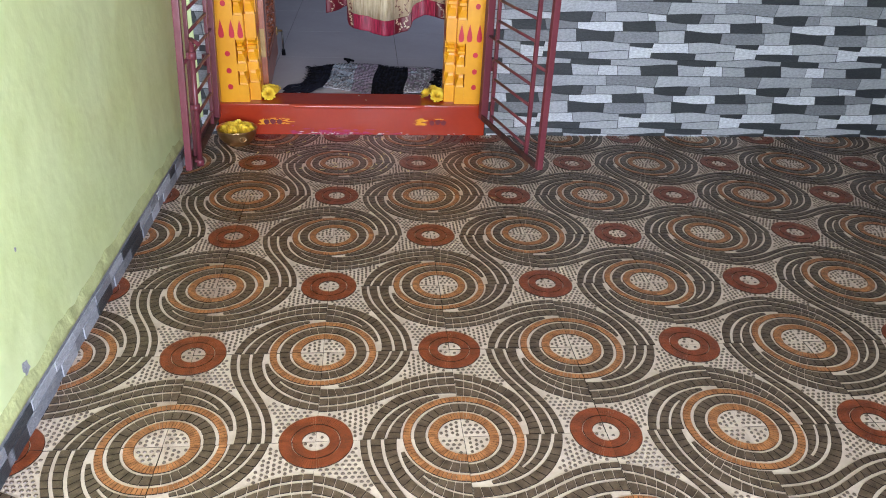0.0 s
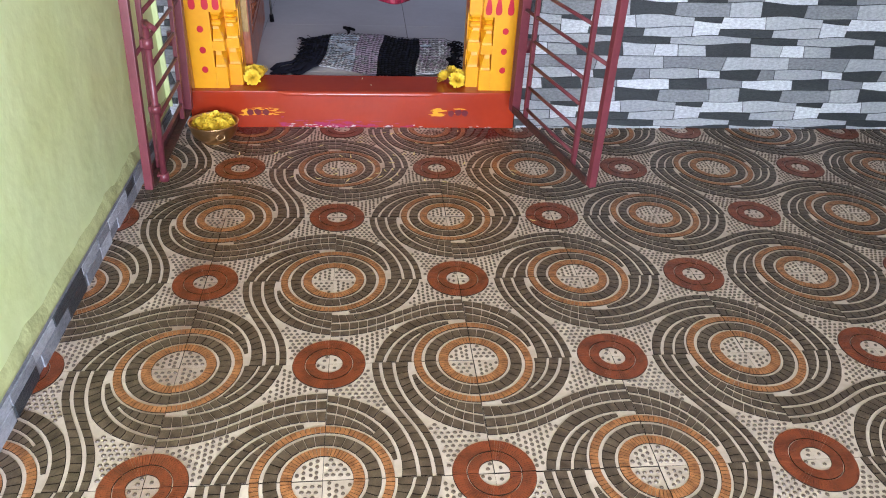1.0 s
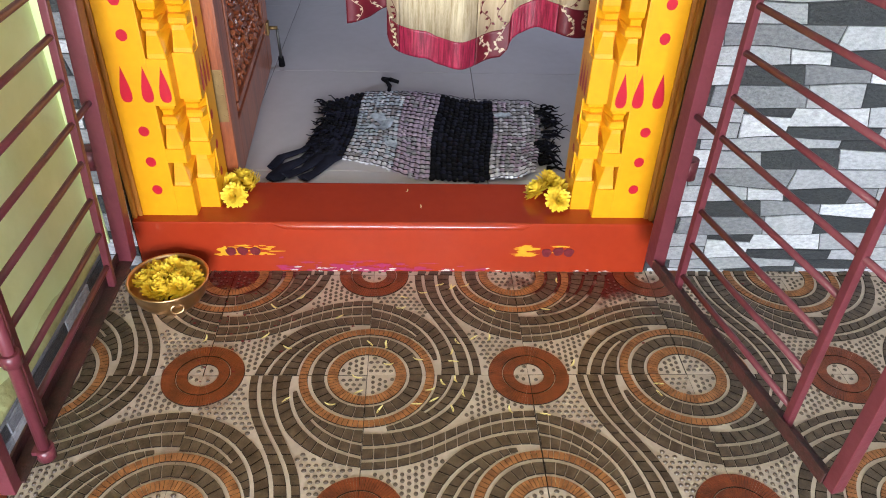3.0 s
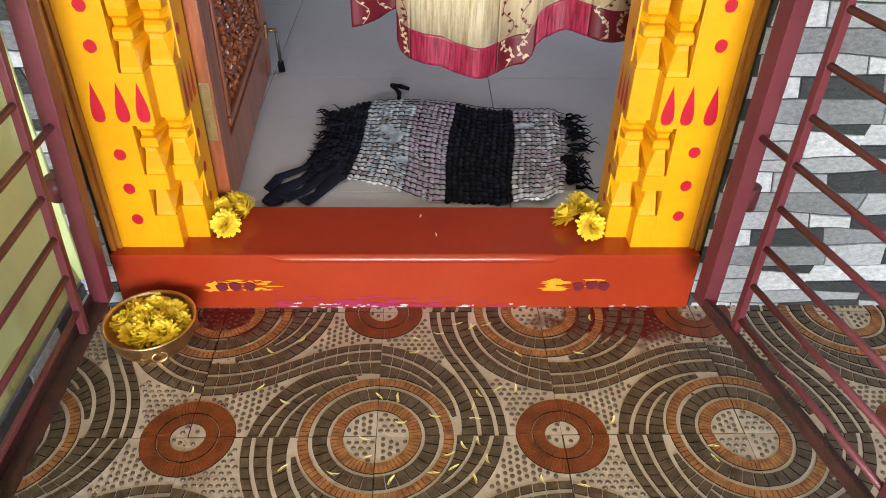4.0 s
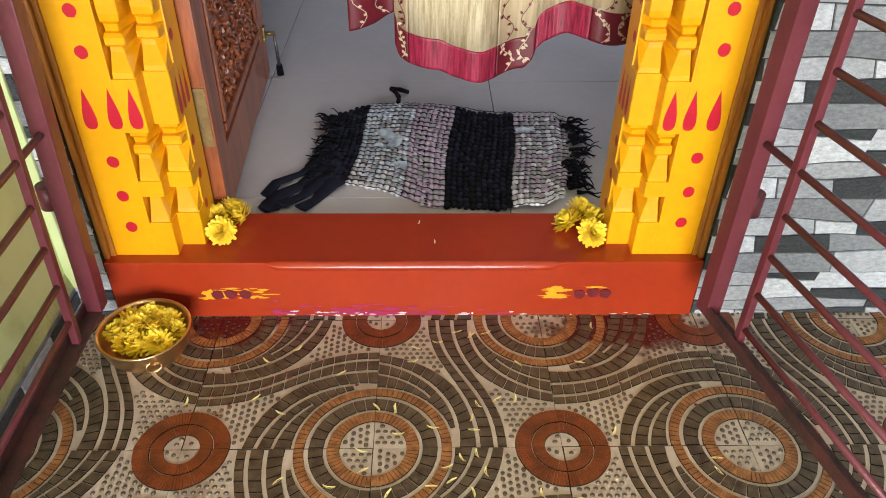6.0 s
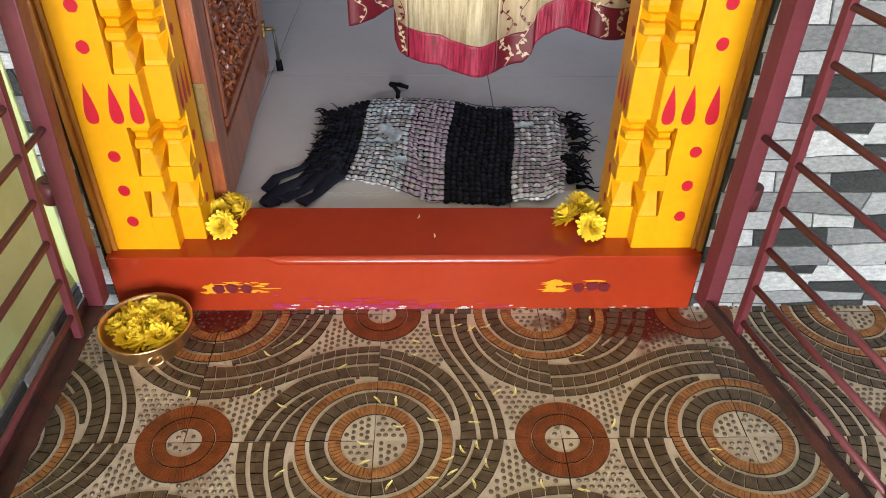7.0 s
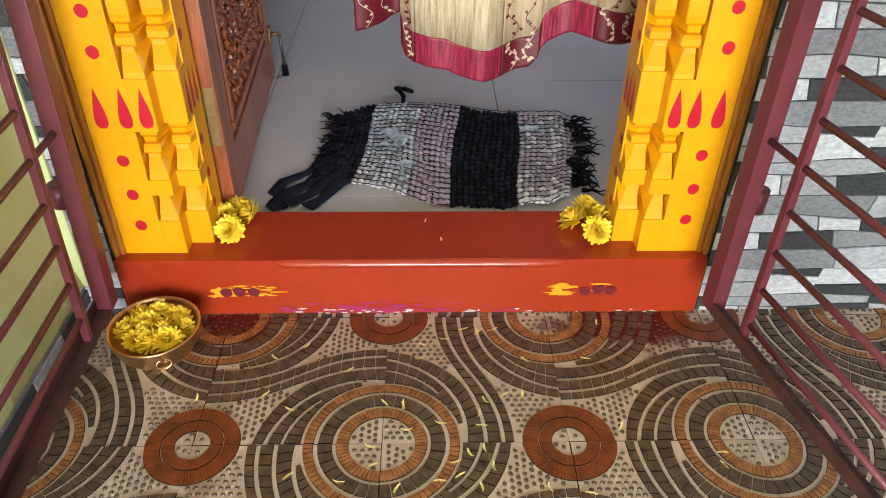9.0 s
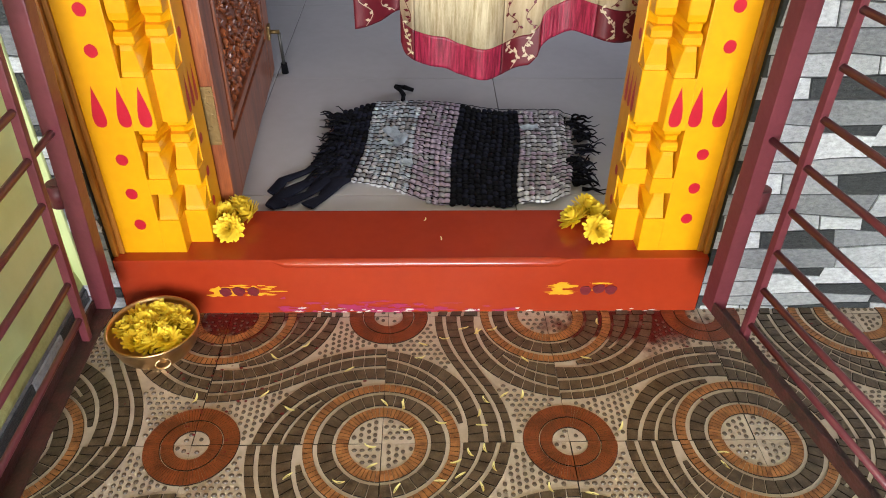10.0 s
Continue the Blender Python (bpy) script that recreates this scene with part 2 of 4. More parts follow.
# a slim nosing along the top edge with pointed ends
prof = [(-0.0, -0.020), (-0.007, -0.017), (-0.009, -0.010), (-0.007, -0.003), (0.0, 0.001), (0.004, 0.0035), (0.012, 0.001)]
rows_ = []
for k in range(25):
    u = k / 24
    x = -0.365 + 0.73 * u
    f = min(1.0, u / 0.05, (1 - u) / 0.05)
    f = f * f * (3 - 2 * f)
    rows_.append([bm.verts.new((x + 0.02, -0.0008 + py * (0.1 + 0.9 * f), SILL_Z - 0.001 + pz * (0.2 + 0.8 * f))) for py, pz in prof])
for a, b in zip(rows_, rows_[1:]):
    for k in range(len(prof) - 1):
        bm.faces.new((a[k], b[k], b[k + 1], a[k + 1])).smooth = True
part("nosing", bm, M_red, sill, "raised rounded nosing strip")
rng = random.Random(3)
for sx, dots, smear in ((-1, (-0.470, -0.438, -0.402), (-0.50, -0.34)), (1, (0.432, 0.466, 0.496), (0.352, 0.52))):
    bm = bmesh.new()
    for k in range(20):
        x = rng.uniform(*smear)
        if sx > 0 and rng.random() < 0.6:
            x = rng.uniform(0.352, 0.392)
        blob(bm, x, 0.078 + rng.uniform(-0.018, 0.018), rng.uniform(0.008, 0.030), rng.uniform(0.0012, 0.0050), -0.0006 - 0.00005 * k, rng, rough=0.45)
    blob(bm, smear[0] + 0.012, 0.078, 0.016, 0.014, -0.0017, rng, rough=0.5)
    part("turmeric_smear", bm, M_turmeric, sill, "dried yellow turmeric smear")
    for x in dots:
        bm = bmesh.new()
        blob(bm, x, 0.076 + rng.uniform(-0.003, 0.003), 0.0150, 0.0140, -0.0028, rng, n=18, rough=0.14)
        r = bmesh.ops.extrude_face_region(bm, geom=bm.faces[:])
        bmesh.ops.translate(bm, vec=(0, 0.0025, 0), verts=[v for v in r["geom"] if isinstance(v, bmesh.types.BMVert)])
        part("kumkum_dot", bm, M_kumkum, sill, "dark red kumkum dot")
bm = bmesh.new()
for k in range(64):
    x = rng.gauss(-0.05, 0.13)
    blob(bm, max(-0.33, min(0.5, x)), abs(rng.gauss(0.0, 0.017)) + 0.004, rng.uniform(0.003, 0.030), rng.uniform(0.001, 0.006), -0.0006 - 0.00002 * k, rng, rough=0.5)
part("magenta_stain", bm, M_pink, sill, "smeared magenta powder stain")
bm = bmesh.new()
for k in range(34):
    x = rng.choice((rng.gauss(-0.18, 0.09), rng.uniform(-0.3, 0.7)))
    blob(bm, x, abs(rng.gauss(0.0, 0.006)) + 0.003, rng.uniform(0.002, 0.013), rng.uniform(0.0008, 0.003), -0.0018 - 0.00002 * k, rng, rough=0.5)
part("chipped_edge", bm, M_cream, sill, "white chips where the red paint has worn off")

frame_thing = thing("door_frame", "yellow painted carved wooden door frame with red marks", "door frame", (CX, 0.45, 0))

CARVE = [(0.171, 0.030), (0.266, 0.030), (0.2665, 0.028), (0.276, 0.026), (0.312, 0.012), (0.330, 0.010), (0.331, 0.016), (0.338, 0.016), (0.339, 0.030),
         (0.379, 0.030), (0.3795, 0.028), (0.390, 0.027), (0.425, 0.012), (0.440, 0.010), (0.441, 0.019), (0.448, 0.023), (0.458, 0.023), (0.465, 0.019), (0.466, 0.011),
         (0.478, 0.013), (0.490, 0.022), (0.502, 0.023), (0.503, 0.030), (0.626, 0.030), (0.6265, 0.028), (0.638, 0.027), (0.675, 0.013), (0.690, 0.010), (0.691, 0.020), (0.698, 0.025),
         (0.712, 0.025), (0.719, 0.020), (0.720, 0.012), (0.735, 0.014), (0.745, 0.023), (0.760, 0.025), (0.98, 0.025), (0.99, 0.014), (1.00, 0.025), (1.03, 0.030), (2.0, 0.030)]


def carving(x_board, x_door, y, depth):
    """A square post whose free corner is cut into a row of flared blocks, from bottom to top."""
    bm = bmesh.new()
    s = 1 if x_board > x_door else -1
    prev = None
    for z, d in CARVE:
        cut = (0.030 - d) * 1.45
        xd = x_door + s * cut * 0.75
        xb = x_board - s * (0.0 if cut == 0 else 0.0045)
        ring = [bm.verts.new(p) for p in ((x_board, y + depth, z), (xb, y + cut, z), (xd + s * 0.002, y + cut, z), (xd, y + cut + 0.002, z), (x_door + s * min(cut, 0.004), y + depth, z))]
        if prev:
            for k in range(4):
                bm.faces.new((prev[k], prev[k + 1], ring[k + 1], ring[k]))
        prev = ring
    bmesh.ops.recalc_face_normals(bm, faces=bm.faces[:])
    return bm


def mark_drop(bm, cx, z0, z1, w, y):
    vs = []
    n = 18
    for k in range(n):
        a = 2 * math.pi * k / n
        u = (1 + math.sin(a)) / 2
        vs.append(bm.verts.new((cx + w * math.cos(a) * (1 - u) ** 0.75 * 1.25, y, z0 + (z1 - z0) * u ** 1.25)))
    bm.faces.new(vs)


def jamb(s):
    def X(a, b):
        return (min(s * a, s * b), max(s * a, s * b))
    z0 = SILL_Z - 0.001
    part("outer_board", bx(*X(0.6062, 0.705), 0.0, 0.12, z0, 2.0, bevel=0.0012), M_yellow, frame_thing)
    part("inner_board", bx(*X(0.500, 0.606), 0.0882, 0.165, z0, 2.0, bevel=0.002), M_yellow, frame_thing)
    bm = bmesh.new()
    box(bm, *X(0.7052, 0.7165), -0.006, 0.10, z0, 2.0, bevel=0.003)
    box(bm, *X(0.7168, 0.730), -0.018, 0.10, z0, 2.0, bevel=0.005)
    part("edge_moulding", bm, M_edge_wood, frame_thing, "stepped brown varnished edge moulding")
    part("carved_strip", carving(s * 0.606, s * 0.555, 0.0, 0.088), M_yellow, frame_thing, "yellow carved flared block mouldings")
    part("carved_strip", carving(s * 0.5548, s * 0.500, 0.043, 0.045), M_yellow, frame_thing, "yellow carved flared block mouldings")
    for z in (0.255, 0.341, 0.431, 0.685, 0.770):
        bm = bmesh.new()
        blob(bm, s * 0.650 + (0.009 if s > 0 else 0), z + (0.012 if s > 0 else 0), 0.0135, 0.0145, -0.0007, rng, n=20, rough=0.04)
        part("red_dot", bm, M_dot, frame_thing)
        bm = bmesh.new()
        blob(bm, 0, z, 0.011, 0.0135, 0, rng, n=16, rough=0.05)
        ob = part("red_dot", bm, M_dot, frame_thing)
        ob.rotation_euler = (0, 0, -s * math.pi / 2)
        ob.location = (s * 0.4993, 0.105, 0)
    for k, x in enumerate((0.575, 0.619, 0.672)):
        bm = bmesh.new()
        mark_drop(bm, s * x + (0.003 if s > 0 else 0), 0.512, 0.609, 0.0165, -0.0007)
        part("red_drop", bm, M_dot, frame_thing)
    for y in (0.075, 0.105, 0.135):
        bm = bmesh.new()
        mark_drop(bm, 0, 0.512, 0.609, 0.011, 0)
        ob = part("red_drop", bm, M_dot, frame_thing)
        ob.rotation_euler = (0, 0, -s * math.pi / 2)
        ob.location = (s * 0.4993, y, 0)


jamb(-1)
jamb(1)
part("head_board", bx(-0.728, 0.728, 0.0, 0.16, 2.0005, 2.195), M_yellow, frame_thing)


# ---- gates ----
def gate(s, hx, hy, tipx, tipy, bolt, lean, z0):
    g = thing("grille_gate", "maroon painted iron grille gate standing open" + (" with a drop bolt" if bolt else ""), "gate", (hx, hy, 0), "pair of gates at the doorway")
    ang = math.atan2(tipy - hy, tipx - hx)
    g.matrix_world = Matrix.Translation((hx, hy, 0)) @ Matrix.Rotation(radians(lean), 4, "Y") @ Matrix.Rotation(ang, 4, "Z")
    L = math.hypot(tipx - hx, tipy - hy)
    z1 = 2.0
    part("hinge_stile", bx(-0.020, 0.020, -0.019, 0.019, z0, z1, bevel=0.003), M_gate, g)
    part("end_stile", bx(L - 0.0135, L + 0.0135, -0.0135, 0.0135, z0, z1, bevel=0.003), M_gate, g)
    bm = bmesh.new()
    box(bm, 0.0203, L - 0.0138, -0.019, -0.014, z0, z0 + 0.030, bevel=0.0015)
    box(bm, 0.0203, L - 0.0138, -0.0138, 0.019, z0, z0 + 0.005, bevel=0.0015)
    part("bottom_rail", bm, M_rust, g, "angle iron bottom rail with worn rusty paint")
    for x in (0.111, L - 0.160):
        part("inner_stile", bx(x, x + 0.017, -0.0085, 0.0085, z0 + 0.0055, z1, bevel=0.003), M_gate, g)
    for k in range(19):
        z = 0.205 + 0.0965 * k
        a, b = (0.014, L - 0.012) if k % 7 == 4 else (0.12, L - 0.152)
        bm = bmesh.new()
        rod(bm, (a, 0, z), (b, 0, z), 0.0072, n=8)
        part("cross_bar", bm, M_gate, g)
    # pipe hinges and the lugs that carry the post on the wall
    back = WALL_Y - hy + 0.03
    lug = Matrix.Rotation(-ang, 3, "Z")
    for z in (0.435, 1.5):
        bm = bmesh.new()
        rod(bm, (-0.006, s * 0.034, z - 0.026), (-0.006, s * 0.034, z + 0.026), 0.021, n=16)
        rod(bm, (-0.006, s * 0.034, z + 0.0261), (-0.006, s * 0.034, z + 0.0275), 0.014, n=12)
        box(bm, -0.02, 0.012, s * 0.028 - 0.012, s * 0.028 + 0.012, z - 0.012, z + 0.012)
        part("pipe_hinge", bm, M_gate, g)
    for z in (1.55, 1.9):
        bm = bmesh.new()
        box(bm, -0.004, 0.004, 0.0, back, z - 0.018, z + 0.018)
        bm.transform(lug.to_4x4())
        part("wall_lug", bm, M_gate, g)
    if bolt:
        b = part("drop_bolt", rod(bmesh.new(), (L - 0.085, s * -0.030, z0 - 0.01), (L - 0.085, s * -0.030, 0.665), 0.0115, n=14), M_gate, g, "round drop bolt in its sleeves")
        for z, h in ((z0 - 0.012, 0.03), (0.38, 0.028), (0.60, 0.034)):
            bm = bmesh.new()
            rod(bm, (L - 0.085, s * -0.030, z), (L - 0.085, s * -0.030, z + h), 0.0175, n=14)
            box(bm, L - 0.097, L - 0.073, min(s * -0.03, s * -0.009), max(s * -0.03, s * -0.009), z + 0.004, z + h - 0.004)
            part("sleeve", bm, M_gate, b)
        bm = bmesh.new()
        rod(bm, (L - 0.085, s * -0.030, 0.66), (L - 0.085, s * -0.030, 0.69), 0.010, n=12)
        rod(bm, (L - 0.085, s * -0.030, 0.684), (L - 0.045, s * -0.066, 0.676), 0.009, n=12)
        part("bolt_handle", bm, M_gate, b)
    return g


gate(1, 0.7580, 0.2643, 0.9160, -0.4440, False, 0.17, 0.150)
gate(-1, -0.6493, 0.2966, -0.6402, -0.4218, True, 2.5, 0.137)

# ---- door leaf ----
leaf = thing("door_leaf", "open carved varnished wooden door on brass hinges", "door", (-0.427, 0.632, HALL_Z))
leaf.rotation_euler = (0, 0, 0.055)
part("hinge_stile", bx(-0.022, 0.022, 0, 0.11, 0.012, 2.0, bevel=0.004), M_wood, leaf)
part("lock_stile", bx(-0.022, 0.022, 0.84, 0.95, 0.012, 2.0, bevel=0.004), M_wood, leaf)
for z0, z1 in ((0.012, 0.17), (0.95, 1.07), (1.88, 2.0)):
    part("rail", bx(-0.0215, 0.0215, 0.1105, 0.8395, z0, z1, bevel=0.004), M_wood, leaf)
for z0, z1 in ((0.1705, 0.9495), (1.0705, 1.8795)):
    bm = bmesh.new()
    box(bm, -0.012, 0.012, 0.1105, 0.8395, z0, z1)
    # raised moulding round the panel, and a carved field of scrolls
    for a, b, c, d in ((0.13, 0.82, z0 + 0.02, z0 + 0.045), (0.13, 0.82, z1 - 0.045, z1 - 0.02), (0.13, 0.155, z0 + 0.05, z1 - 0.05), (0.795, 0.82, z0 + 0.05, z1 - 0.05)):
        box(bm, 0.0125, 0.024, a, b, c, d, bevel=0.005)
    r2 = random.Random(8)
    for i in range(13):
        for j in range(14):
            y, z = 0.185 + i * 0.0485 + r2.uniform(-0.008, 0.008), z0 + 0.085 + j * (z1 - z0 - 0.17) / 13 + r2.uniform(-0.008, 0.008)
            a = r2.uniform(0, 2 * math.pi)
            for q in range(3):
                b = a + q * 1.1
                rod(bm, (0.011, y, z), (0.020 - 0.003 * q, y + 0.026 * math.cos(b), z + 0.026 * math.sin(b)), 0.003, n=6, r2=0.0085)
    part("carved_panel", bm, M_wood, leaf, "red-brown carved floral panel")
for z in (0.22, 1.5):
    bm = bmesh.new()
    box(bm, -0.017, 0.017, -0.003, -0.0004, z, z + 0.155, bevel=0.0008)
    rod(bm, (-0.0215, -0.005, z), (-0.0215, -0.005, z + 0.155), 0.006, n=10)
    for k in range(5):
        rod(bm, (0.004 * (-1) ** k + 0.002, -0.003, z + 0.016 + 0.031 * k), (0.004 * (-1) ** k + 0.002, -0.0042, z + 0.016 + 0.031 * k), 0.0048, n=10)
    part("hinge", bm, M_brass_old, leaf, "tarnished brass butt hinge with screws")
st = part("door_stopper", rod(bmesh.new(), (0.060, 0.905, 0.165), (0.060, 0.935, 0.03), 0.006, n=10), M_iron, leaf, "folding door stopper rod")
bm = bmesh.new()
rod(bm, (0.0225, 0.905, 0.17), (0.062, 0.905, 0.17), 0.007, n=10)
box(bm, 0.0222, 0.030, 0.887, 0.923, 0.145, 0.195, bevel=0.002)
part("bracket", bm, M_brass_old, st, "brass bracket")
bm = bmesh.new()
rod(bm, (0.060, 0.932, 0.042), (0.060, 0.943, 0.001), 0.011, n=12, r2=0.013)
part("rubber_tip", bm, M_black, st, "black rubber tip")


# ---- curtain ----
def curtain():
    c = thing("door_curtain", "crimson and gold door curtain with vine borders", "curtain", (0, 0.88, 0))
    bottom = [(-0.09, 0.558), (-0.025, 0.570), (0.0295, 0.594), (0.0305, 0.526), (0.041, 0.490), (0.065, 0.479), (0.146, 0.472), (0.184, 0.458), (0.261, 0.450), (0.301, 0.452), (0.376, 0.468), (0.397, 0.490), (0.409, 0.527), (0.43, 0.542), (0.488, 0.564), (0.533, 0.561), (0.619, 0.541), (0.8, 0.552)]
    top = 2.15

    def low(x):
        for (a, za), (b, zb) in zip(bottom, bottom[1:]):
            if a <= x <= b:
                k = (x - a) / (b - a)
                k = 0.6 * k + 0.4 * k * k * (3 - 2 * k)
                return za + (zb - za) * k
        return bottom[-1][1]

    def fold(x, z):
        return 0.028 * math.sin(x * 17 + 1.0) + 0.012 * math.sin(x * 41 + z * 1.3) + 0.008 * math.sin(z * 5 + x * 9) + (0.05 if x < 0.030 else 0.0)

    def strip(name, x0, x1, z_from, z_to, mat, label="", off=0.0, nx=None):
        bm = bmesh.new()
        nx = nx or max(4, int((x1 - x0) / 0.006))
        nz = 12
        g = []
        for i in range(nx + 1):
            x = x0 + (x1 - x0) * i / nx
            zl = low(x)
            za, zb = (zl + z_from), (zl + z_to if z_to < 1 else top)
            g.append([bm.verts.new((x, fold(x, za + (zb - za) * k / nz) + off, za + (zb - za) * k / nz)) for k in range(nz + 1)])
        for a, b in zip(g, g[1:]):
            for k in range(nz):
                bm.faces.new((a[k], b[k], b[k + 1], a[k + 1])).smooth = True
        ob = part(name, bm, mat, c, label)
        sol = ob.modifiers.new("cloth", "SOLIDIFY")
        sol.thickness = 0.0016
        return ob

    strip("border", -0.09, 0.0295, 0, 0.085, M_vine, "dark maroon vine border")
    strip("field", -0.09, 0.0295, 0.0855, 1.0, M_vine)
    strip("border", 0.0305, 0.066, 0, 0.085, M_vine, "dark maroon vine border")
    strip("field", 0.0305, 0.066, 0.0855, 1.0, M_goldvine)
    strip("border", 0.0665, 0.301, 0, 0.085, M_crimson, "pleated crimson border with pleat shading painted as dark streaks")
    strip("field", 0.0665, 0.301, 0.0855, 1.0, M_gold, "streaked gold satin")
    strip("border", 0.3015, 0.405, 0, 0.085, M_vine, "dark maroon vine border")
    strip("field", 0.3015, 0.405, 0.0855, 1.0, M_goldvine)
    strip("border", 0.4055, 0.535, 0, 0.085, M_crimson, "pleated crimson border with pleat shading painted as dark streaks")
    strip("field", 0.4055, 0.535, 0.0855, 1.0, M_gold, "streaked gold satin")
    strip("border", 0.5355, 0.8, 0, 0.085, M_vine, "dark maroon vine border")
    strip("field", 0.5355, 0.8, 0.0855, 1.0, M_goldvine)
    # twining stems and leaves
    r3 = random.Random(12)

    def vine(x0, x1, z0, z1, mat):
        bm = bmesh.new()
        w = x1 - x0
        n = max(1, round(w / 0.06))
        for j in range(n):
            xa = x0 + w * (j + 0.5) / n
            amp = 0.32 * w / n
            pts = []
            m = 26
            for k in range(m + 1):
                f = k / m
                x = xa + amp * math.sin(f * (z1 - z0) * 60 + j * 2)
                z = low(x) + z0 + (z1 - z0) * f
                pts.append((x, z))
            for (xa_, za_), (xb_, zb_) in zip(pts, pts[1:]):
                d = Vector((xb_ - xa_, zb_ - za_))
                q = Vector((-d.y, d.x)).normalized() * 0.0009
                f_ = [(xa_ + q.x, za_ + q.y), (xa_ - q.x, za_ - q.y), (xb_ - q.x, zb_ - q.y), (xb_ + q.x, zb_ + q.y)]
                bm.faces.new([bm.verts.new((x, fold(x, z) - 0.0022, z)) for x, z in f_])
            for k in range(1, m, 2):
                x, z = pts[k]
                a = r3.uniform(0, 2 * math.pi)
                l = r3.uniform(0.010, 0.016)
                dx, dz = math.cos(a), math.sin(a)
                f_ = [(x, z), (x + l * 0.5 * dx - 0.0042 * dz, z + l * 0.5 * dz + 0.0042 * dx), (x + l * dx, z + l * dz), (x + l * 0.5 * dx + 0.0042 * dz, z + l * 0.5 * dz - 0.0042 * dx)]
                if all(x0 < p < x1 and q > low(p) + 0.002 for p, q in f_):
                    bm.faces.new([bm.verts.new((p, fold(p, q) - 0.0026, q)) for p, q in f_])
        tagged(part("vine_print", bm, mat, c, "twining leaf stems"), kind="stuff")

    vine(-0.089, 0.028, 0.004, 0.30, M_pale)
    vine(0.032, 0.065, 0.004, 0.085, M_gold)
    vine(0.032, 0.065, 0.09, 0.30, M_vine)
    vine(0.302, 0.404, 0.004, 0.085, M_pale)
    vine(0.302, 0.404, 0.09, 0.30, M_vine)
    vine(0.536, 0.79, 0.004, 0.085, M_pale)
    vine(0.536, 0.79, 0.09, 0.30, M_vine)
    bm = bmesh.new()
    rod(bm, (-0.75, 0, top), (0.95, 0, top), 0.012, n=12)
    part("curtain_rod", bm, M_iron, c)
    for x in (-0.7, 0.9):
        bm = bmesh.new()
        box(bm, x - 0.01, x + 0.01, -0.31, 0.0, top - 0.012, top + 0.03)
        part("bracket", bm, M_iron, c)


curtain()


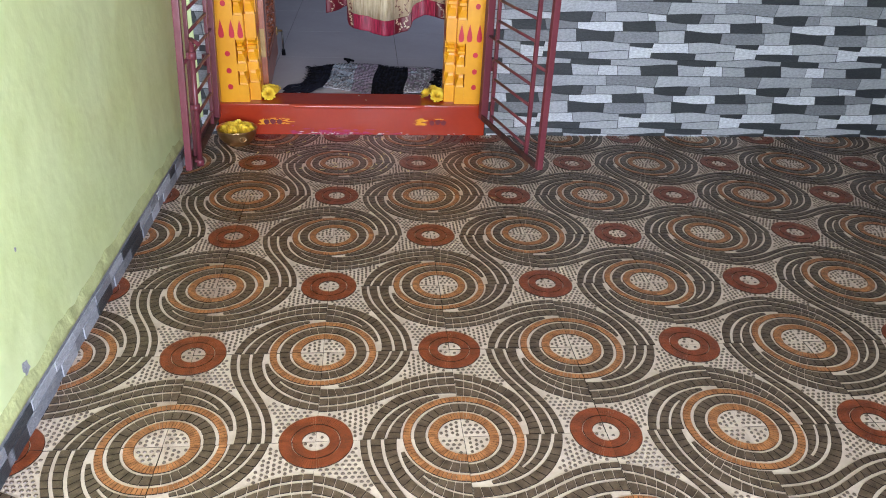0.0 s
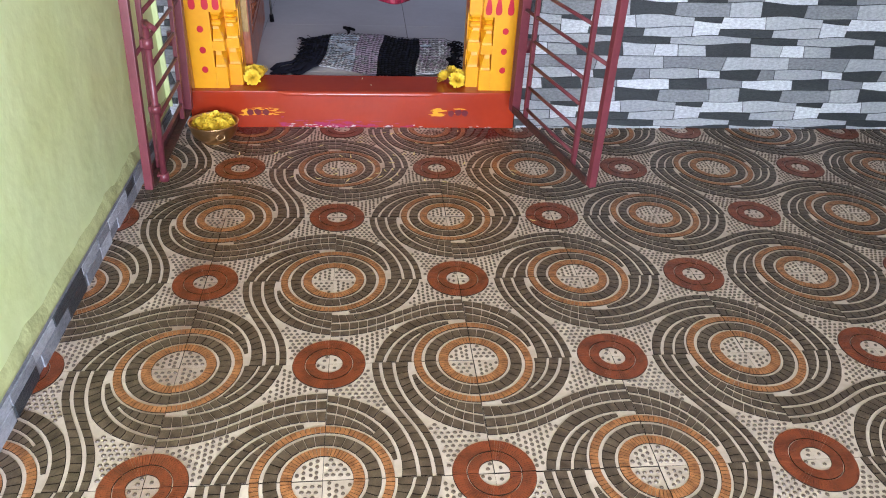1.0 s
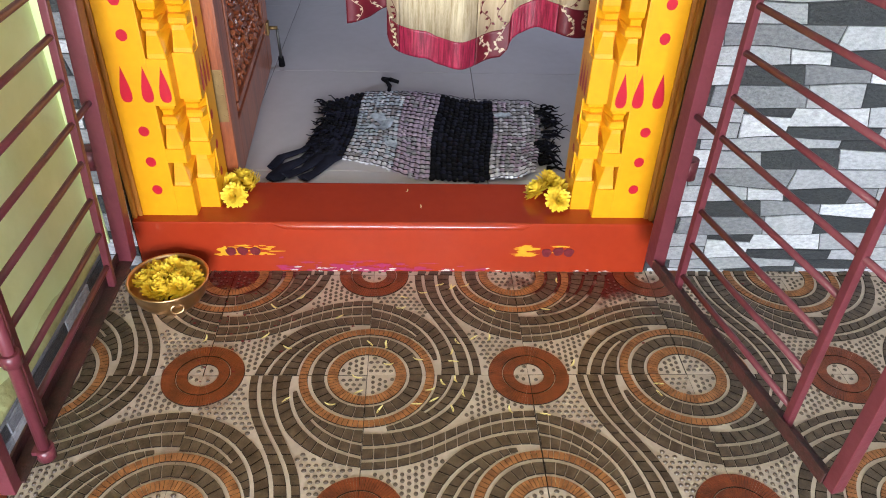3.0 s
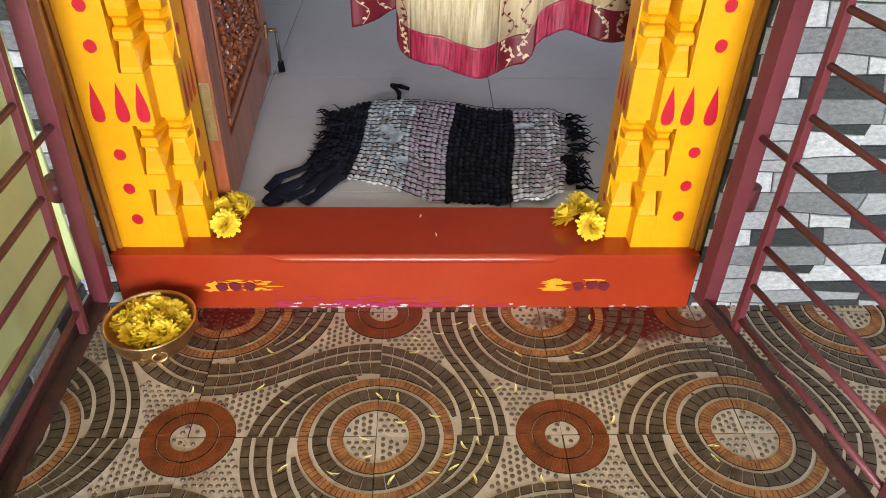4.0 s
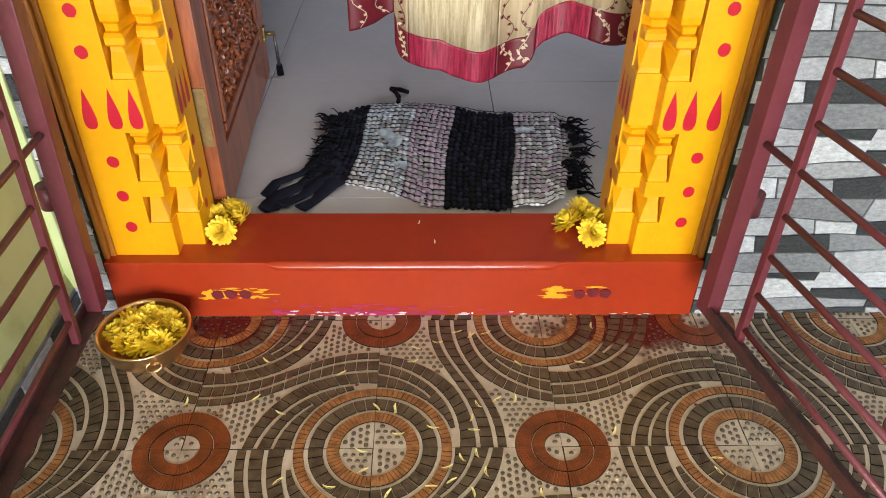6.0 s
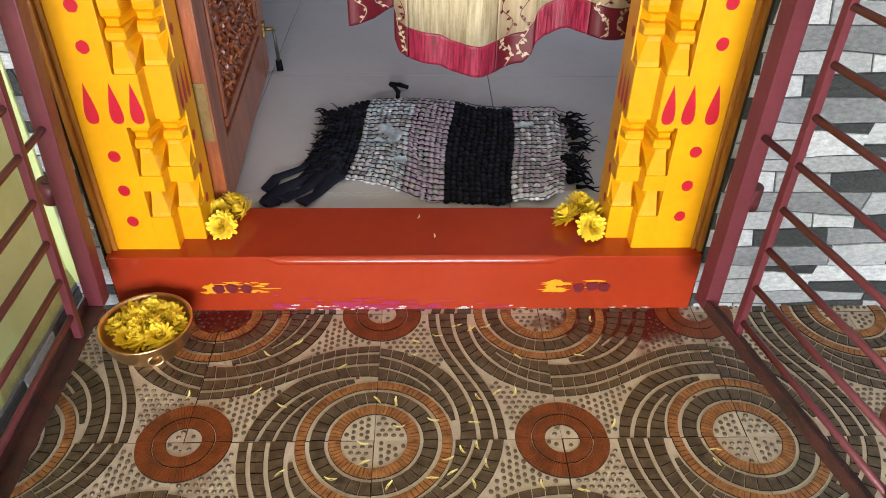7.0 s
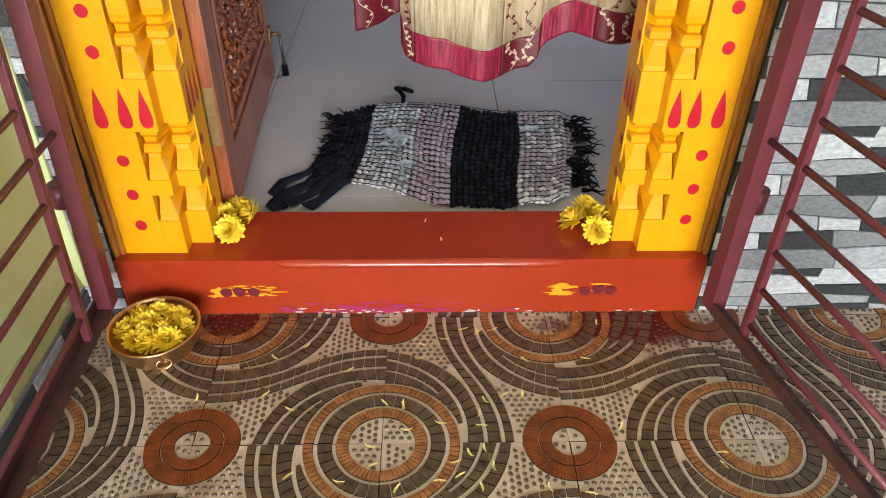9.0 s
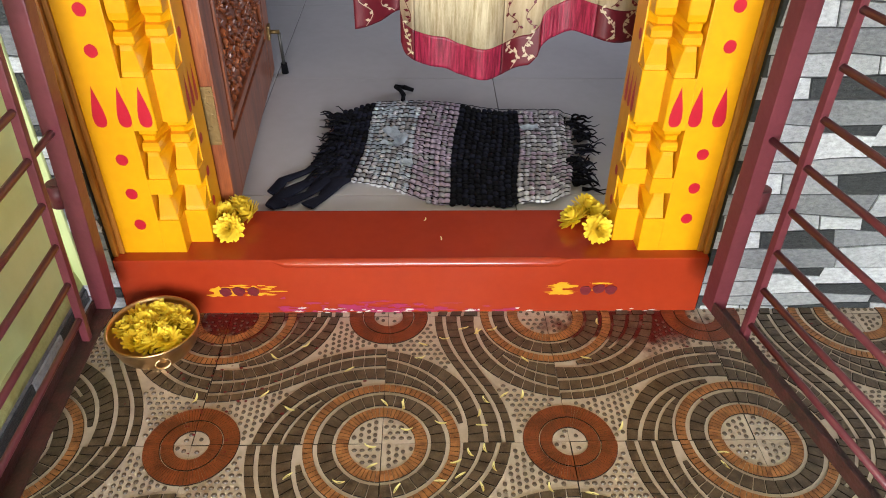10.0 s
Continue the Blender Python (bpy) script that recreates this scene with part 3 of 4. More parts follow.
# ---- rug ----
def rug():
    r = thing("rag_rug", "rumpled hand-woven rag rug striped black, grey and mauve", "rug", (0.0, 0.0, HALL_Z))
    r4 = random.Random(21)
    stripes = [("black_stripe", -0.185, -0.064, [M_navy, M_black]), ("grey_stripe", -0.064, 0.090, [M_rag_blue, M_rag_white, M_rag_grey, M_rag_blue]), ("mauve_stripe", 0.090, 0.208, [M_rag_mauve, M_rag_mauve, M_rag_mauve, M_rag_grey]),
               ("black_stripe", 0.208, 0.404, [M_navy, M_black]), ("grey_stripe", 0.404, 0.583, [M_rag_grey, M_rag_white, M_rag_grey, M_rag_mauve])]

    def soft(v):
        v = max(0.0, min(1.0, v))
        return v * v * (3 - 2 * v)

    def edge(c):
        front = 0.674 + 0.126 * soft((0.24 - c) / 0.31) + 0.006 * math.sin(c * 31) + 0.05 * soft((c - 0.50) / 0.08)
        back = 1.302 - 0.068 * soft((c - 0.03) / 0.34) - 0.03 * soft((c - 0.54) / 0.04)
        if c < -0.064:
            f = (-0.064 - c) / 0.121
            front, back = front + 0.10 * f, back - 0.09 * f
        return front, back

    def lay(c, v):
        """Point of the rug at column c, v from the front edge to the back."""
        f, b = edge(c)
        return c - (0.052 + 0.03 * soft((c - 0.42) / 0.16)) * (1 - v) + 0.006 * math.sin(v * 6 + c * 9), f + (b - f) * v

    def lift(x, y):
        return 0.006 + 0.014 * max(0.0, math.sin(x * 9 + 0.5) * math.sin(y * 7)) + 0.010 * math.exp(-((y - 1.25) / 0.06) ** 2)

    for name, x0, x1, mats in stripes:
        bm = bmesh.new()
        n = max(4, round((x1 - x0) / 0.0172))
        m = 21
        for i in range(n):
            c = x0 + (x1 - x0) * (i + 0.5) / n
            for k in range(m):
                v = (k + 0.5 + 0.18 * math.sin(i * 1.3 + k * 0.4)) / m
                x, y = lay(c, v)
                x += r4.uniform(-0.0015, 0.0015)
                f, b = edge(c)
                mi = r4.randrange(len(mats))
                if name == "grey_stripe" and k < 1:
                    mi = 1
                mtx = Matrix.LocRotScale((x, y, lift(x, y)), Euler((r4.uniform(-0.15, 0.15), r4.uniform(-0.15, 0.15), r4.uniform(-0.26, 0.26))), Vector((0.0099 * r4.uniform(0.92, 1.12), (b - f) / m * 0.57 * r4.uniform(0.85, 1.15), 0.0068)))
                res = bmesh.ops.create_icosphere(bm, subdivisions=2, radius=1.0, matrix=mtx)
                for fc in {fc for w in res["verts"] for fc in w.link_faces}:
                    fc.material_index, fc.smooth = mi, True
        part(name, bm, mats, r, name.replace("_", " ") + " of knotted rag cords")
    bm = bmesh.new()
    g = []
    for i in range(41):
        row = []
        for k in range(11):
            x, y = lay(-0.178 + 0.752 * i / 40, 0.03 + 0.94 * k / 10)
            row.append(bm.verts.new((x, y, lift(x, y) - 0.002)))
        g.append(row)
    for i in range(40):
        for k in range(10):
            bm.faces.new((g[i][k], g[i + 1][k], g[i + 1][k + 1], g[i][k + 1])).smooth = True
    part("backing", bm, M_black, r, "dark woven backing")
    # dark warp threads along the rows
    bm = bmesh.new()
    for k in range(22):
        pts = []
        for j in range(90):
            x, y = lay(-0.064 + 0.647 * j / 89, (k + 0.02 * math.sin(j * 0.7 + k)) / 21)
            pts.append(Vector((x, y + 0.0016 * math.sin(j * 1.1 + k * 2), lift(x, y) + 0.0052 + 0.0016 * math.sin(j * 2.1))))
        for a, b_ in zip(pts, pts[1:]):
            rod(bm, a, b_, 0.0013, n=5)
    part("warp_thread", bm, M_black, r, "dark warp threads")
    for base, dirs, n, spread in (((0.570, 1.08), (1, 0), 26, 0.13), ((0.530, 0.84), (1, -0.2), 26, 0.10), ((-0.17, 0.95), (-0.75, -0.65), 44, 0.12), ((-0.165, 1.15), (-1, 0.1), 22, 0.08)):
        for k in range(n):
            bm = bmesh.new()
            p = Vector((base[0] + r4.uniform(-0.02, 0.02), base[1] + r4.uniform(-spread, spread), 0.010))
            a = math.atan2(dirs[1], dirs[0]) + r4.uniform(-0.5, 0.5)
            w = r4.uniform(0.0035, 0.0075)
            m = 5
            for j in range(m):
                q = p + Vector((math.cos(a), math.sin(a), 0)) * r4.uniform(0.010, 0.018)
                q.z = 0.006 + 0.012 * abs(math.sin(j + k))
                rod(bm, p, q, w * (1 - j / (m + 1.5)), n=6, r2=w * (1 - (j + 1) / (m + 1.5)))
                p, a = q, a + r4.uniform(-0.6, 0.6)
            part("fringe_strand", bm, M_black if k % 3 else M_navy, r)
    # loose black cloth end that trails towards the sill
    for pts, w in ((((-0.14, 0.92), (-0.19, 0.86), (-0.24, 0.80), (-0.285, 0.74), (-0.31, 0.69), (-0.325, 0.662)), 0.026), (((-0.11, 0.85), (-0.16, 0.79), (-0.19, 0.72), (-0.225, 0.668)), 0.024), (((-0.13, 0.89), (-0.19, 0.80), (-0.23, 0.74), (-0.28, 0.685)), 0.022), (((-0.15, 0.98), (-0.20, 0.92), (-0.25, 0.86), (-0.31, 0.80), (-0.33, 0.74)), 0.018)):
        bm = bmesh.new()
        pr = None
        for j, (x, y) in enumerate(pts):
            ww = w * (1 + 0.35 * math.sin(j * 2.1))
            z = 0.006 + 0.007 * (j % 2)
            ring = [bm.verts.new((x + ww * math.cos(t) * 0.8, y + ww * math.cos(t) * -0.6, z + 0.006 * math.sin(t))) for t in [2 * math.pi * q / 8 for q in range(8)]]
            if pr:
                for q in range(8):
                    bm.faces.new((pr[q], pr[(q + 1) % 8], ring[(q + 1) % 8], ring[q])).smooth = True
            else:
                bm.faces.new(ring)
            pr = ring
        bm.faces.new(pr[::-1])
        part("loose_end", bm, M_navy, r, "loose black cloth end")
    bm = bmesh.new()
    p = Vector((0.02, 1.30, 0.01))
    for q in ((0.022, 1.345, 0.02), (0.008, 1.385, 0.024), (-0.008, 1.41, 0.022), (0.02, 1.42, 0.016), (0.055, 1.412, 0.008)):
        rod(bm, p, q, 0.009, n=7, r2=0.007)
        p = Vector(q)
    part("loose_end", bm, M_black, r, "curled black cloth end")
    for x, y, a, sx_, sy_ in ((0.0, 1.06, 0.5, 0.024, 0.045), (0.02, 1.02, -0.3, 0.016, 0.04), (-0.01, 1.0, 1.2, 0.014, 0.03), (0.43, 1.11, 0.2, 0.03, 0.016), (0.04, 0.89, 0.2, 0.02, 0.02)):
        bm = bmesh.new()
        g = []
        for i in range(5):
            row = []
            for j in range(5):
                u, v = (i - 2) * sx_ / 2, (j - 2) * sy_ / 2
                row.append(bm.verts.new((x + u * math.cos(a) - v * math.sin(a), y + u * math.sin(a) + v * math.cos(a), lift(x, y) + 0.012 + 0.004 * math.sin(i * 2.2 + j) + 0.003 * math.cos(j * 1.7))))
            g.append(row)
        for i in range(4):
            for j in range(4):
                bm.faces.new((g[i][j], g[i + 1][j], g[i + 1][j + 1], g[i][j + 1])).smooth = True
        part("rag_scrap", bm, M_rag_blue, r, "pale blue loose rag scraps")


rug()


# ---- flowers and bowl ----
def flower_mesh(seed, green=False):
    r5 = random.Random(seed)
    bm = bmesh.new()
    for layer, (n, l, tilt, z) in enumerate(((26, 0.031, 0.04, 0.004), (26, 0.030, 0.32, 0.007), (24, 0.027, 0.62, 0.009), (20, 0.023, 0.92, 0.010), (16, 0.019, 1.20, 0.010), (8, 0.016, 1.42, 0.010))):
        for k in range(n):
            a = 2 * math.pi * (k + 0.5 * (layer % 2)) / n + r5.uniform(-0.1, 0.1)
            t = tilt + r5.uniform(-0.18, 0.18)
            ll = l * r5.uniform(0.85, 1.12)
            w = 0.0042
            u = Vector((math.cos(a), math.sin(a), 0))
            v = Vector((-math.sin(a), math.cos(a), 0))
            pr = None
            for q, (f, wf) in enumerate(((0.1, 0.5), (0.45, 0.9), (0.8, 1.0), (1.0, 0.55))):
                c = u * (ll * f * math.cos(t)) + Vector((0, 0, z + ll * f * math.sin(t) + 0.004 * f * f))
                e = [bm.verts.new(c - v * w * wf + Vector((0, 0, 0.0012))), bm.verts.new(c), bm.verts.new(c + v * w * wf + Vector((0, 0, 0.0012)))]
                if pr:
                    for h in range(2):
                        fc = bm.faces.new((pr[h], pr[h + 1], e[h + 1], e[h]))
                        fc.smooth = True
                pr = e
    bmesh.ops.create_icosphere(bm, subdivisions=1, radius=0.010, matrix=Matrix.LocRotScale((0, 0, 0.008), None, Vector((1.1, 1.1, 0.8))))
    me = bpy.data.meshes.new("chrysanthemum")
    bm.to_mesh(me)
    bm.free()
    me.materials.append(M_petal)
    return me


FLOWERS = [flower_mesh(k) for k in (1, 2, 3)]


def flower(x, y, z, scale, tilt, turn, k, label, group):
    ob = new("chrysanthemum", FLOWERS[k % 3])
    ob.matrix_world = Matrix.LocRotScale((x, y, z), Euler((tilt[0], tilt[1], turn)), Vector((scale, scale, scale)))
    return tagged(ob, label, "flower", group)


BX, BY = -0.543, 0.280
bowl = thing("brass_bowl", "wide brass bowl heaped with yellow chrysanthemum heads", "bowl", (BX, BY, 0.0012))
part("bowl_body", lathe([(0.058, 0.0), (0.062, 0.003), (0.060, 0.007), (0.078, 0.018), (0.092, 0.036), (0.099, 0.058), (0.102, 0.078), (0.106, 0.083), (0.107, 0.086), (0.105, 0.088), (0.101, 0.086), (0.097, 0.078), (0.094, 0.058), (0.087, 0.037), (0.074, 0.022), (0.03, 0.013)], n=56), M_brass, bowl)
bm = bmesh.new()
loops = []
for k in range(28):
    a = 2 * math.pi * k / 28
    loops.append([bm.verts.new(((0.0165 + 0.0024 * math.cos(q)) * math.cos(a), 0.0024 * math.sin(q), (0.0125 + 0.0024 * math.cos(q)) * math.sin(a))) for q in [2 * math.pi * j / 8 for j in range(8)]])
for k in range(28):
    for j in range(8):
        bm.faces.new((loops[k][j], loops[(k + 1) % 28][j], loops[(k + 1) % 28][(j + 1) % 8], loops[k][(j + 1) % 8])).smooth = True
ringh = part("ring_handle", bm, M_brass, bowl, "small raised oval ring on the side")
ringh.matrix_local = Matrix.LocRotScale((0.042, -0.090, 0.050), Euler((radians(-10), 0, radians(25))), None)
rf = random.Random(33)
spots = [(-0.048, 0.045), (0.0, 0.058), (0.048, 0.035), (-0.066, -0.002), (-0.018, 0.012), (0.032, -0.010), (0.066, 0.005), (-0.042, -0.046), (0.006, -0.052), (0.048, -0.045), (-0.01, -0.018)]
for k, (dx, dy) in enumerate(spots):
    dx, dy = dx * 0.86, dy * 0.86
    flower(BX + dx, BY + dy, 0.056 + 0.018 * (1 - math.hypot(dx, dy) / 0.08) + rf.uniform(-0.003, 0.006), rf.uniform(1.02, 1.2), (rf.uniform(-0.35, 0.35) - dy * 4, rf.uniform(-0.35, 0.35) + dx * 4), rf.uniform(0, 6), k, "yellow chrysanthemum head lying in the brass bowl", "flowers in the bowl")
for k, (x, y, z, tx, ty) in enumerate(((-0.394, 0.522, 0.196, 0.85, -0.1), (-0.425, 0.575, 0.192, 0.45, -0.35), (-0.392, 0.606, 0.190, 0.4, 0.1), (-0.355, 0.582, 0.190, 0.5, 0.5),
                                       (0.484, 0.556, 0.190, 0.45, -0.5), (0.524, 0.510, 0.196, 0.8, 0.1), (0.512, 0.606, 0.192, 0.4, -0.1), (0.548, 0.560, 0.192, 0.5, 0.45))):
    flower(x, y, z - 0.006, 1.24, (tx, ty), k * 1.3, k, "yellow chrysanthemum head resting on the red sill", "flowers on the sill")


def petal_mesh(seed):
    r6 = random.Random(seed)
    bm = bmesh.new()
    pr = None
    bend = r6.uniform(-0.22, 0.22)
    for k in range(6):
        f = k / 5
        x = (f - 0.5) * 0.026
        w = 0.0022 * math.sin(math.pi * (0.12 + 0.80 * f)) + 0.0006
        y = bend * 0.030 * (f - 0.5) ** 2 * 2
        z = 0.0032 + 0.0030 * (f - 0.4) ** 2 * 4 * r6.uniform(0.6, 1.2)
        e = [bm.verts.new((x, y - w, z + 0.0012)), bm.verts.new((x, y, z)), bm.verts.new((x, y + w, z + 0.0012))]
        if pr:
            for h in range(2):
                bm.faces.new((pr[h], pr[h + 1], e[h + 1], e[h])).smooth = True
        pr = e
    me = bpy.data.meshes.new("fallen_petal")
    bm.to_mesh(me)
    bm.free()
    me.materials.append(M_petal_dry)
    return me


PETALS = [petal_mesh(k) for k in range(5)]
rp = random.Random(77)
for k in range(44):
    if k < 40:
        x, y = rp.gauss(0.12, 0.24), rp.uniform(-0.16, 0.38)
    else:
        x, y = rp.uniform(-0.5, 1.0), rp.uniform(-0.9, 0.3)
    x = max(-0.45, min(0.72, x))
    ob = new("fallen_petal", PETALS[k % 5])
    ob.location = (x, y, -0.0006)
    ob.rotation_euler = (0, 0, rp.uniform(0, 6.3))
    tagged(ob, "loose pale yellow petal fallen on the patterned floor", "petal", "fallen petals")

# dried leaf scraps on the sill
for x, y in ((0.095, 0.585), (0.135, 0.50)):
    ob = new("leaf_scrap", PETALS[2])
    ob.location, ob.rotation_euler, ob.scale = (x, y, SILL_Z - 0.0012), (0, 0, 0.4 + x * 9), (0.6, 0.6, 0.6)
    tagged(ob, "tiny dry petal scrap lying on the red sill", "petal", "scraps on the sill")


# ---- spilt kumkum water on the floor ----
def spill(x0, x1, y0, y1, cx, cy, rx, ry, seed, colour=(0.10, 0.004, 0.006), most=0.88):
    bm = bmesh.new()
    n = 24
    g = [[bm.verts.new((x0 + (x1 - x0) * i / n, y0 + (y1 - y0) * j / n, 0)) for j in range(n + 1)] for i in range(n + 1)]
    for i in range(n):
        for j in range(n):
            bm.faces.new((g[i][j], g[i + 1][j], g[i + 1][j + 1], g[i][j + 1]))
    m = bpy.data.materials.new("kumkum_water")
    m.use_nodes = True
    N, L = m.node_tree.nodes, m.node_tree.links
    b = N["Principled BSDF"]
    b.inputs["Base Color"].default_value = (*colour, 1)
    b.inputs["Roughness"].default_value = 0.15
    tc = N.new("ShaderNodeTexCoord")
    no = N.new("ShaderNodeTexNoise")
    no.noise_dimensions = "4D"
    no.inputs["Scale"].default_value, no.inputs["Detail"].default_value, no.inputs["W"].default_value = 16, 7, seed
    L.new(tc.outputs["Object"], no.inputs["Vector"])
    mp = N.new("ShaderNodeMapping")
    mp.vector_type = "POINT"
    mp.inputs["Location"].default_value = (-cx / rx, -cy / ry, 0)
    mp.inputs["Scale"].default_value = (1 / rx, 1 / ry, 0)
    L.new(tc.outputs["Object"], mp.inputs[0])
    ln = N.new("ShaderNodeVectorMath")
    ln.operation = "LENGTH"
    L.new(mp.outputs[0], ln.inputs[0])
    sub = N.new("ShaderNodeMath")
    sub.operation = "MULTIPLY_ADD"
    sub.inputs[1].default_value = -0.36
    L.new(ln.outputs["Value"], sub.inputs[0])
    L.new(no.outputs[0], sub.inputs[2])
    mr = N.new("ShaderNodeMapRange")
    mr.inputs[1].default_value, mr.inputs[2].default_value, mr.inputs[4].default_value = 0.12, 0.30, most
    L.new(sub.outputs[0], mr.inputs[0])
    L.new(mr.outputs[0], b.inputs["Alpha"])
    ob = link("kumkum_stain", bm, m)
    ob.location = (0, 0, 0.0019)
    return tagged(ob, "dark red kumkum water stain spread before the sill", "stain")


spill(-0.56, -0.16, 0.18, SILL_Y0 - 0.002, -0.37, 0.42, 0.17, 0.14, 2.0)
spill(0.36, 0.86, 0.16, SILL_Y0 - 0.002, 0.62, 0.42, 0.22, 0.17, 5.0)
film = tagged(spill(-0.56, -0.24, -2.6, 0.15, -0.40, -1.0, 0.10, 1.2, 9.0, (0.16, 0.05, 0.015), 0.22), "thin rusty brown film along a floor joint", "stain")
film.name = "rust_stain"


# ---- hall floor tiles ----
HT = 0.79


def hall_tiles():
    me = {}
    for i in range(-4, 4):
        for j in range(-1, 5):
            # the row at the sill is cut to fit
            h = HT if j >= 0 else 1.530 - HT - SILL_Y1 - 0.001
            x, y = 0.344 + i * HT, 1.530 + (j - 1) * HT if j >= 0 else SILL_Y1 + 0.001
            if h not in me:
                ob = link("hall_tile", bx(0.0012, HT - 0.0012, 0.0012, h - 0.0012, 0, 0.006, bevel=0.001, seg=1), M_hall_floor, hall_floor)
                me[h] = ob.data
            else:
                ob = new("hall_tile", me[h])
                ob.parent = hall_floor
            ob.location = (x, y, HALL_Z - 0.0055)


hall_tiles()


# ---- dried specks of kumkum scattered before the sill ----
def kumkum_specks():
    bm = bmesh.new()
    rk = random.Random(41)
    for k in range(150):
        if k % 3:
            x, y = rk.gauss(-0.36, 0.13), 0.40 - abs(rk.gauss(0, 0.17))
        else:
            x, y = rk.gauss(0.66, 0.13), 0.40 - abs(rk.gauss(0, 0.12))
        if k % 12 == 0:
            x, y = -0.4 + rk.uniform(-0.004, 0.004), rk.uniform(-0.05, 0.36)
        if y > SILL_Y0 - 0.006:
            continue
        r = rk.choice((0.0012, 0.0016, 0.0022, 0.0034))
        vs = []
        for i in range(7):
            a = 2 * math.pi * i / 7
            q = r * rk.uniform(0.6, 1.3)
            vs.append(bm.verts.new((x + q * 1.3 * math.cos(a), y + q * math.sin(a), 0.0030 + 0.000004 * k)))
        bm.faces.new(vs)
    ob = link("kumkum_specks", bm, M_kumkum)
    tagged(ob, "scattered dark red kumkum specks dried on the floor", "stain", kind="stuff")


kumkum_specks()


# ---- skirting and plaster edge of the green wall ----
def skirting_pieces():
    r7 = random.Random(14)
    y = WALL_Y - 0.004
    while y > ROOM_B + 0.3:
        z = 0.001
        for h in (0.046, 0.036):
            yy = y
            l = r7.uniform(0.10, 0.22)
            k = r7.choice((2, 3, 3, 1, 2, 1))
            bm = bx(WALL_X + 0.0125, WALL_X + 0.0125 + r7.uniform(0.003, 0.006), yy - l + 0.002, yy, z, z + h - 0.002, bevel=0.0012, seg=1)
            part("skirting_stone", bm, STONES[k], skirt)
            z += h
        y -= l
    bm = bmesh.new()
    n = 260
    rows_ = []
    for k in range(n + 1):
        y = WALL_Y - (WALL_Y - ROOM_B) * k / n
        a = noise.noise((y * 7, 0, 0)) * 0.010
        b = noise.noise((y * 19, 3, 0)) * 0.006
        rows_.append([bm.verts.new(p) for p in ((WALL_X + 0.008, y, 0.092 + b * 0.5), (WALL_X + 0.0155 + b * 0.4, y, 0.0965 + b * 0.5), (WALL_X + 0.0150 + b * 0.6, y, 0.106 + a), (WALL_X + 0.0115 + b * 0.4, y, 0.124 + a + b), (WALL_X + 0.0045, y, 0.152 + a * 2.5 + b))])
    for a, b in zip(rows_, rows_[1:]):
        for q in range(4):
            bm.faces.new((a[q], a[q + 1], b[q + 1], b[q])).smooth = True
    tagged(link("trim", bm, M_plaster), "rough lime-green cement fillet above the skirting", "trim", kind="structure")


skirting_pieces()


# ---- stone-print wall cladding ----
MW, MH = 0.602, 0.396
MX0, MZ0 = 1.26, -0.044
ROWS_H = (0.057, 0.034, 0.038, 0.052, 0.061, 0.048, 0.047, 0.059)   # from the bottom
PATTERN = (
    ((0.645, 0.997, 3), (0.997, 1.244, 1), (1.244, 1.427, 0), (1.427, 1.645, 1)),
    ((0.35, 0.978, 1), (0.978, 1.35, 3)),
    ((0.715, 1.135, 3), (1.135, 1.505, 1)),
    ((0.716, 1.06, 0), (1.06, 1.505, 1)),
    ((0.0, 0.345, 3), (0.345, 0.756, 2), (0.756, 1.0, 1)),
    ((0.0, 0.414, 0), (0.414, 0.713, 3), (0.713, 1.0, 2)),
    ((0.802, 1.116, 3), (1.116, 1.243, 2), (1.243, 1.63, 1), (1.63, 1.802, 0)),
    ((0.332, 0.812, 2), (0.812, 1.332, 1)),
)


def wave(x, k):
    """The uneven line between two courses, alike from tile to tile."""
    if k % 8 == 0:
        return 0.0
    u = 2 * math.pi * x / MW
    return 0.0045 * math.sin(u + k * 1.7) + 0.003 * math.sin(2 * u + k * 2.9)


def stone_mesh(row, x0, x1, z0, z1, tone, slant0, slant1, depth):
    n = 5
    bm = bmesh.new()
    fr, bk = [], []
    for i in range(n + 1):
        u = i / n
        col = []
        for top in (0, 1):
            x = x0 + (x1 - x0) * u + (slant0 * (1 - u) + slant1 * u) * (0.5 - top)
            z = (z1 + wave(x, row + 1) - 0.0011) if top else (z0 + wave(x, row) + 0.0011)
            x = min(max(x, x0 - 0.02) + (0.0011 if i == 0 else 0), x1 + 0.02) - (0.0011 if i == n else 0)
            col.append((x, z))
        bk.append([bm.verts.new((p[0], 0.004, p[1])) for p in col])
        dx = 0.0009 if i == 0 else (-0.0009 if i == n else 0)
        fr.append([bm.verts.new((col[0][0] + dx, -depth, col[0][1] + 0.0009)), bm.verts.new((col[1][0] + dx, -depth, col[1][1] - 0.0009))])
    for i in range(n):
        bm.faces.new((fr[i][0], fr[i + 1][0], fr[i + 1][1], fr[i][1]))
        bm.faces.new((bk[i][0], bk[i + 1][0], fr[i + 1][0], fr[i][0]))
        bm.faces.new((fr[i][1], fr[i + 1][1], bk[i + 1][1], bk[i][1]))
    bm.faces.new((bk[0][0], fr[0][0], fr[0][1], bk[0][1]))
    bm.faces.new((fr[n][0], bk[n][0], bk[n][1], fr[n][1]))
    me = bpy.data.meshes.new("stone")
    bm.normal_update()
    bm.to_mesh(me)
    bm.free()
    me.materials.append(STONES[tone])
    return me


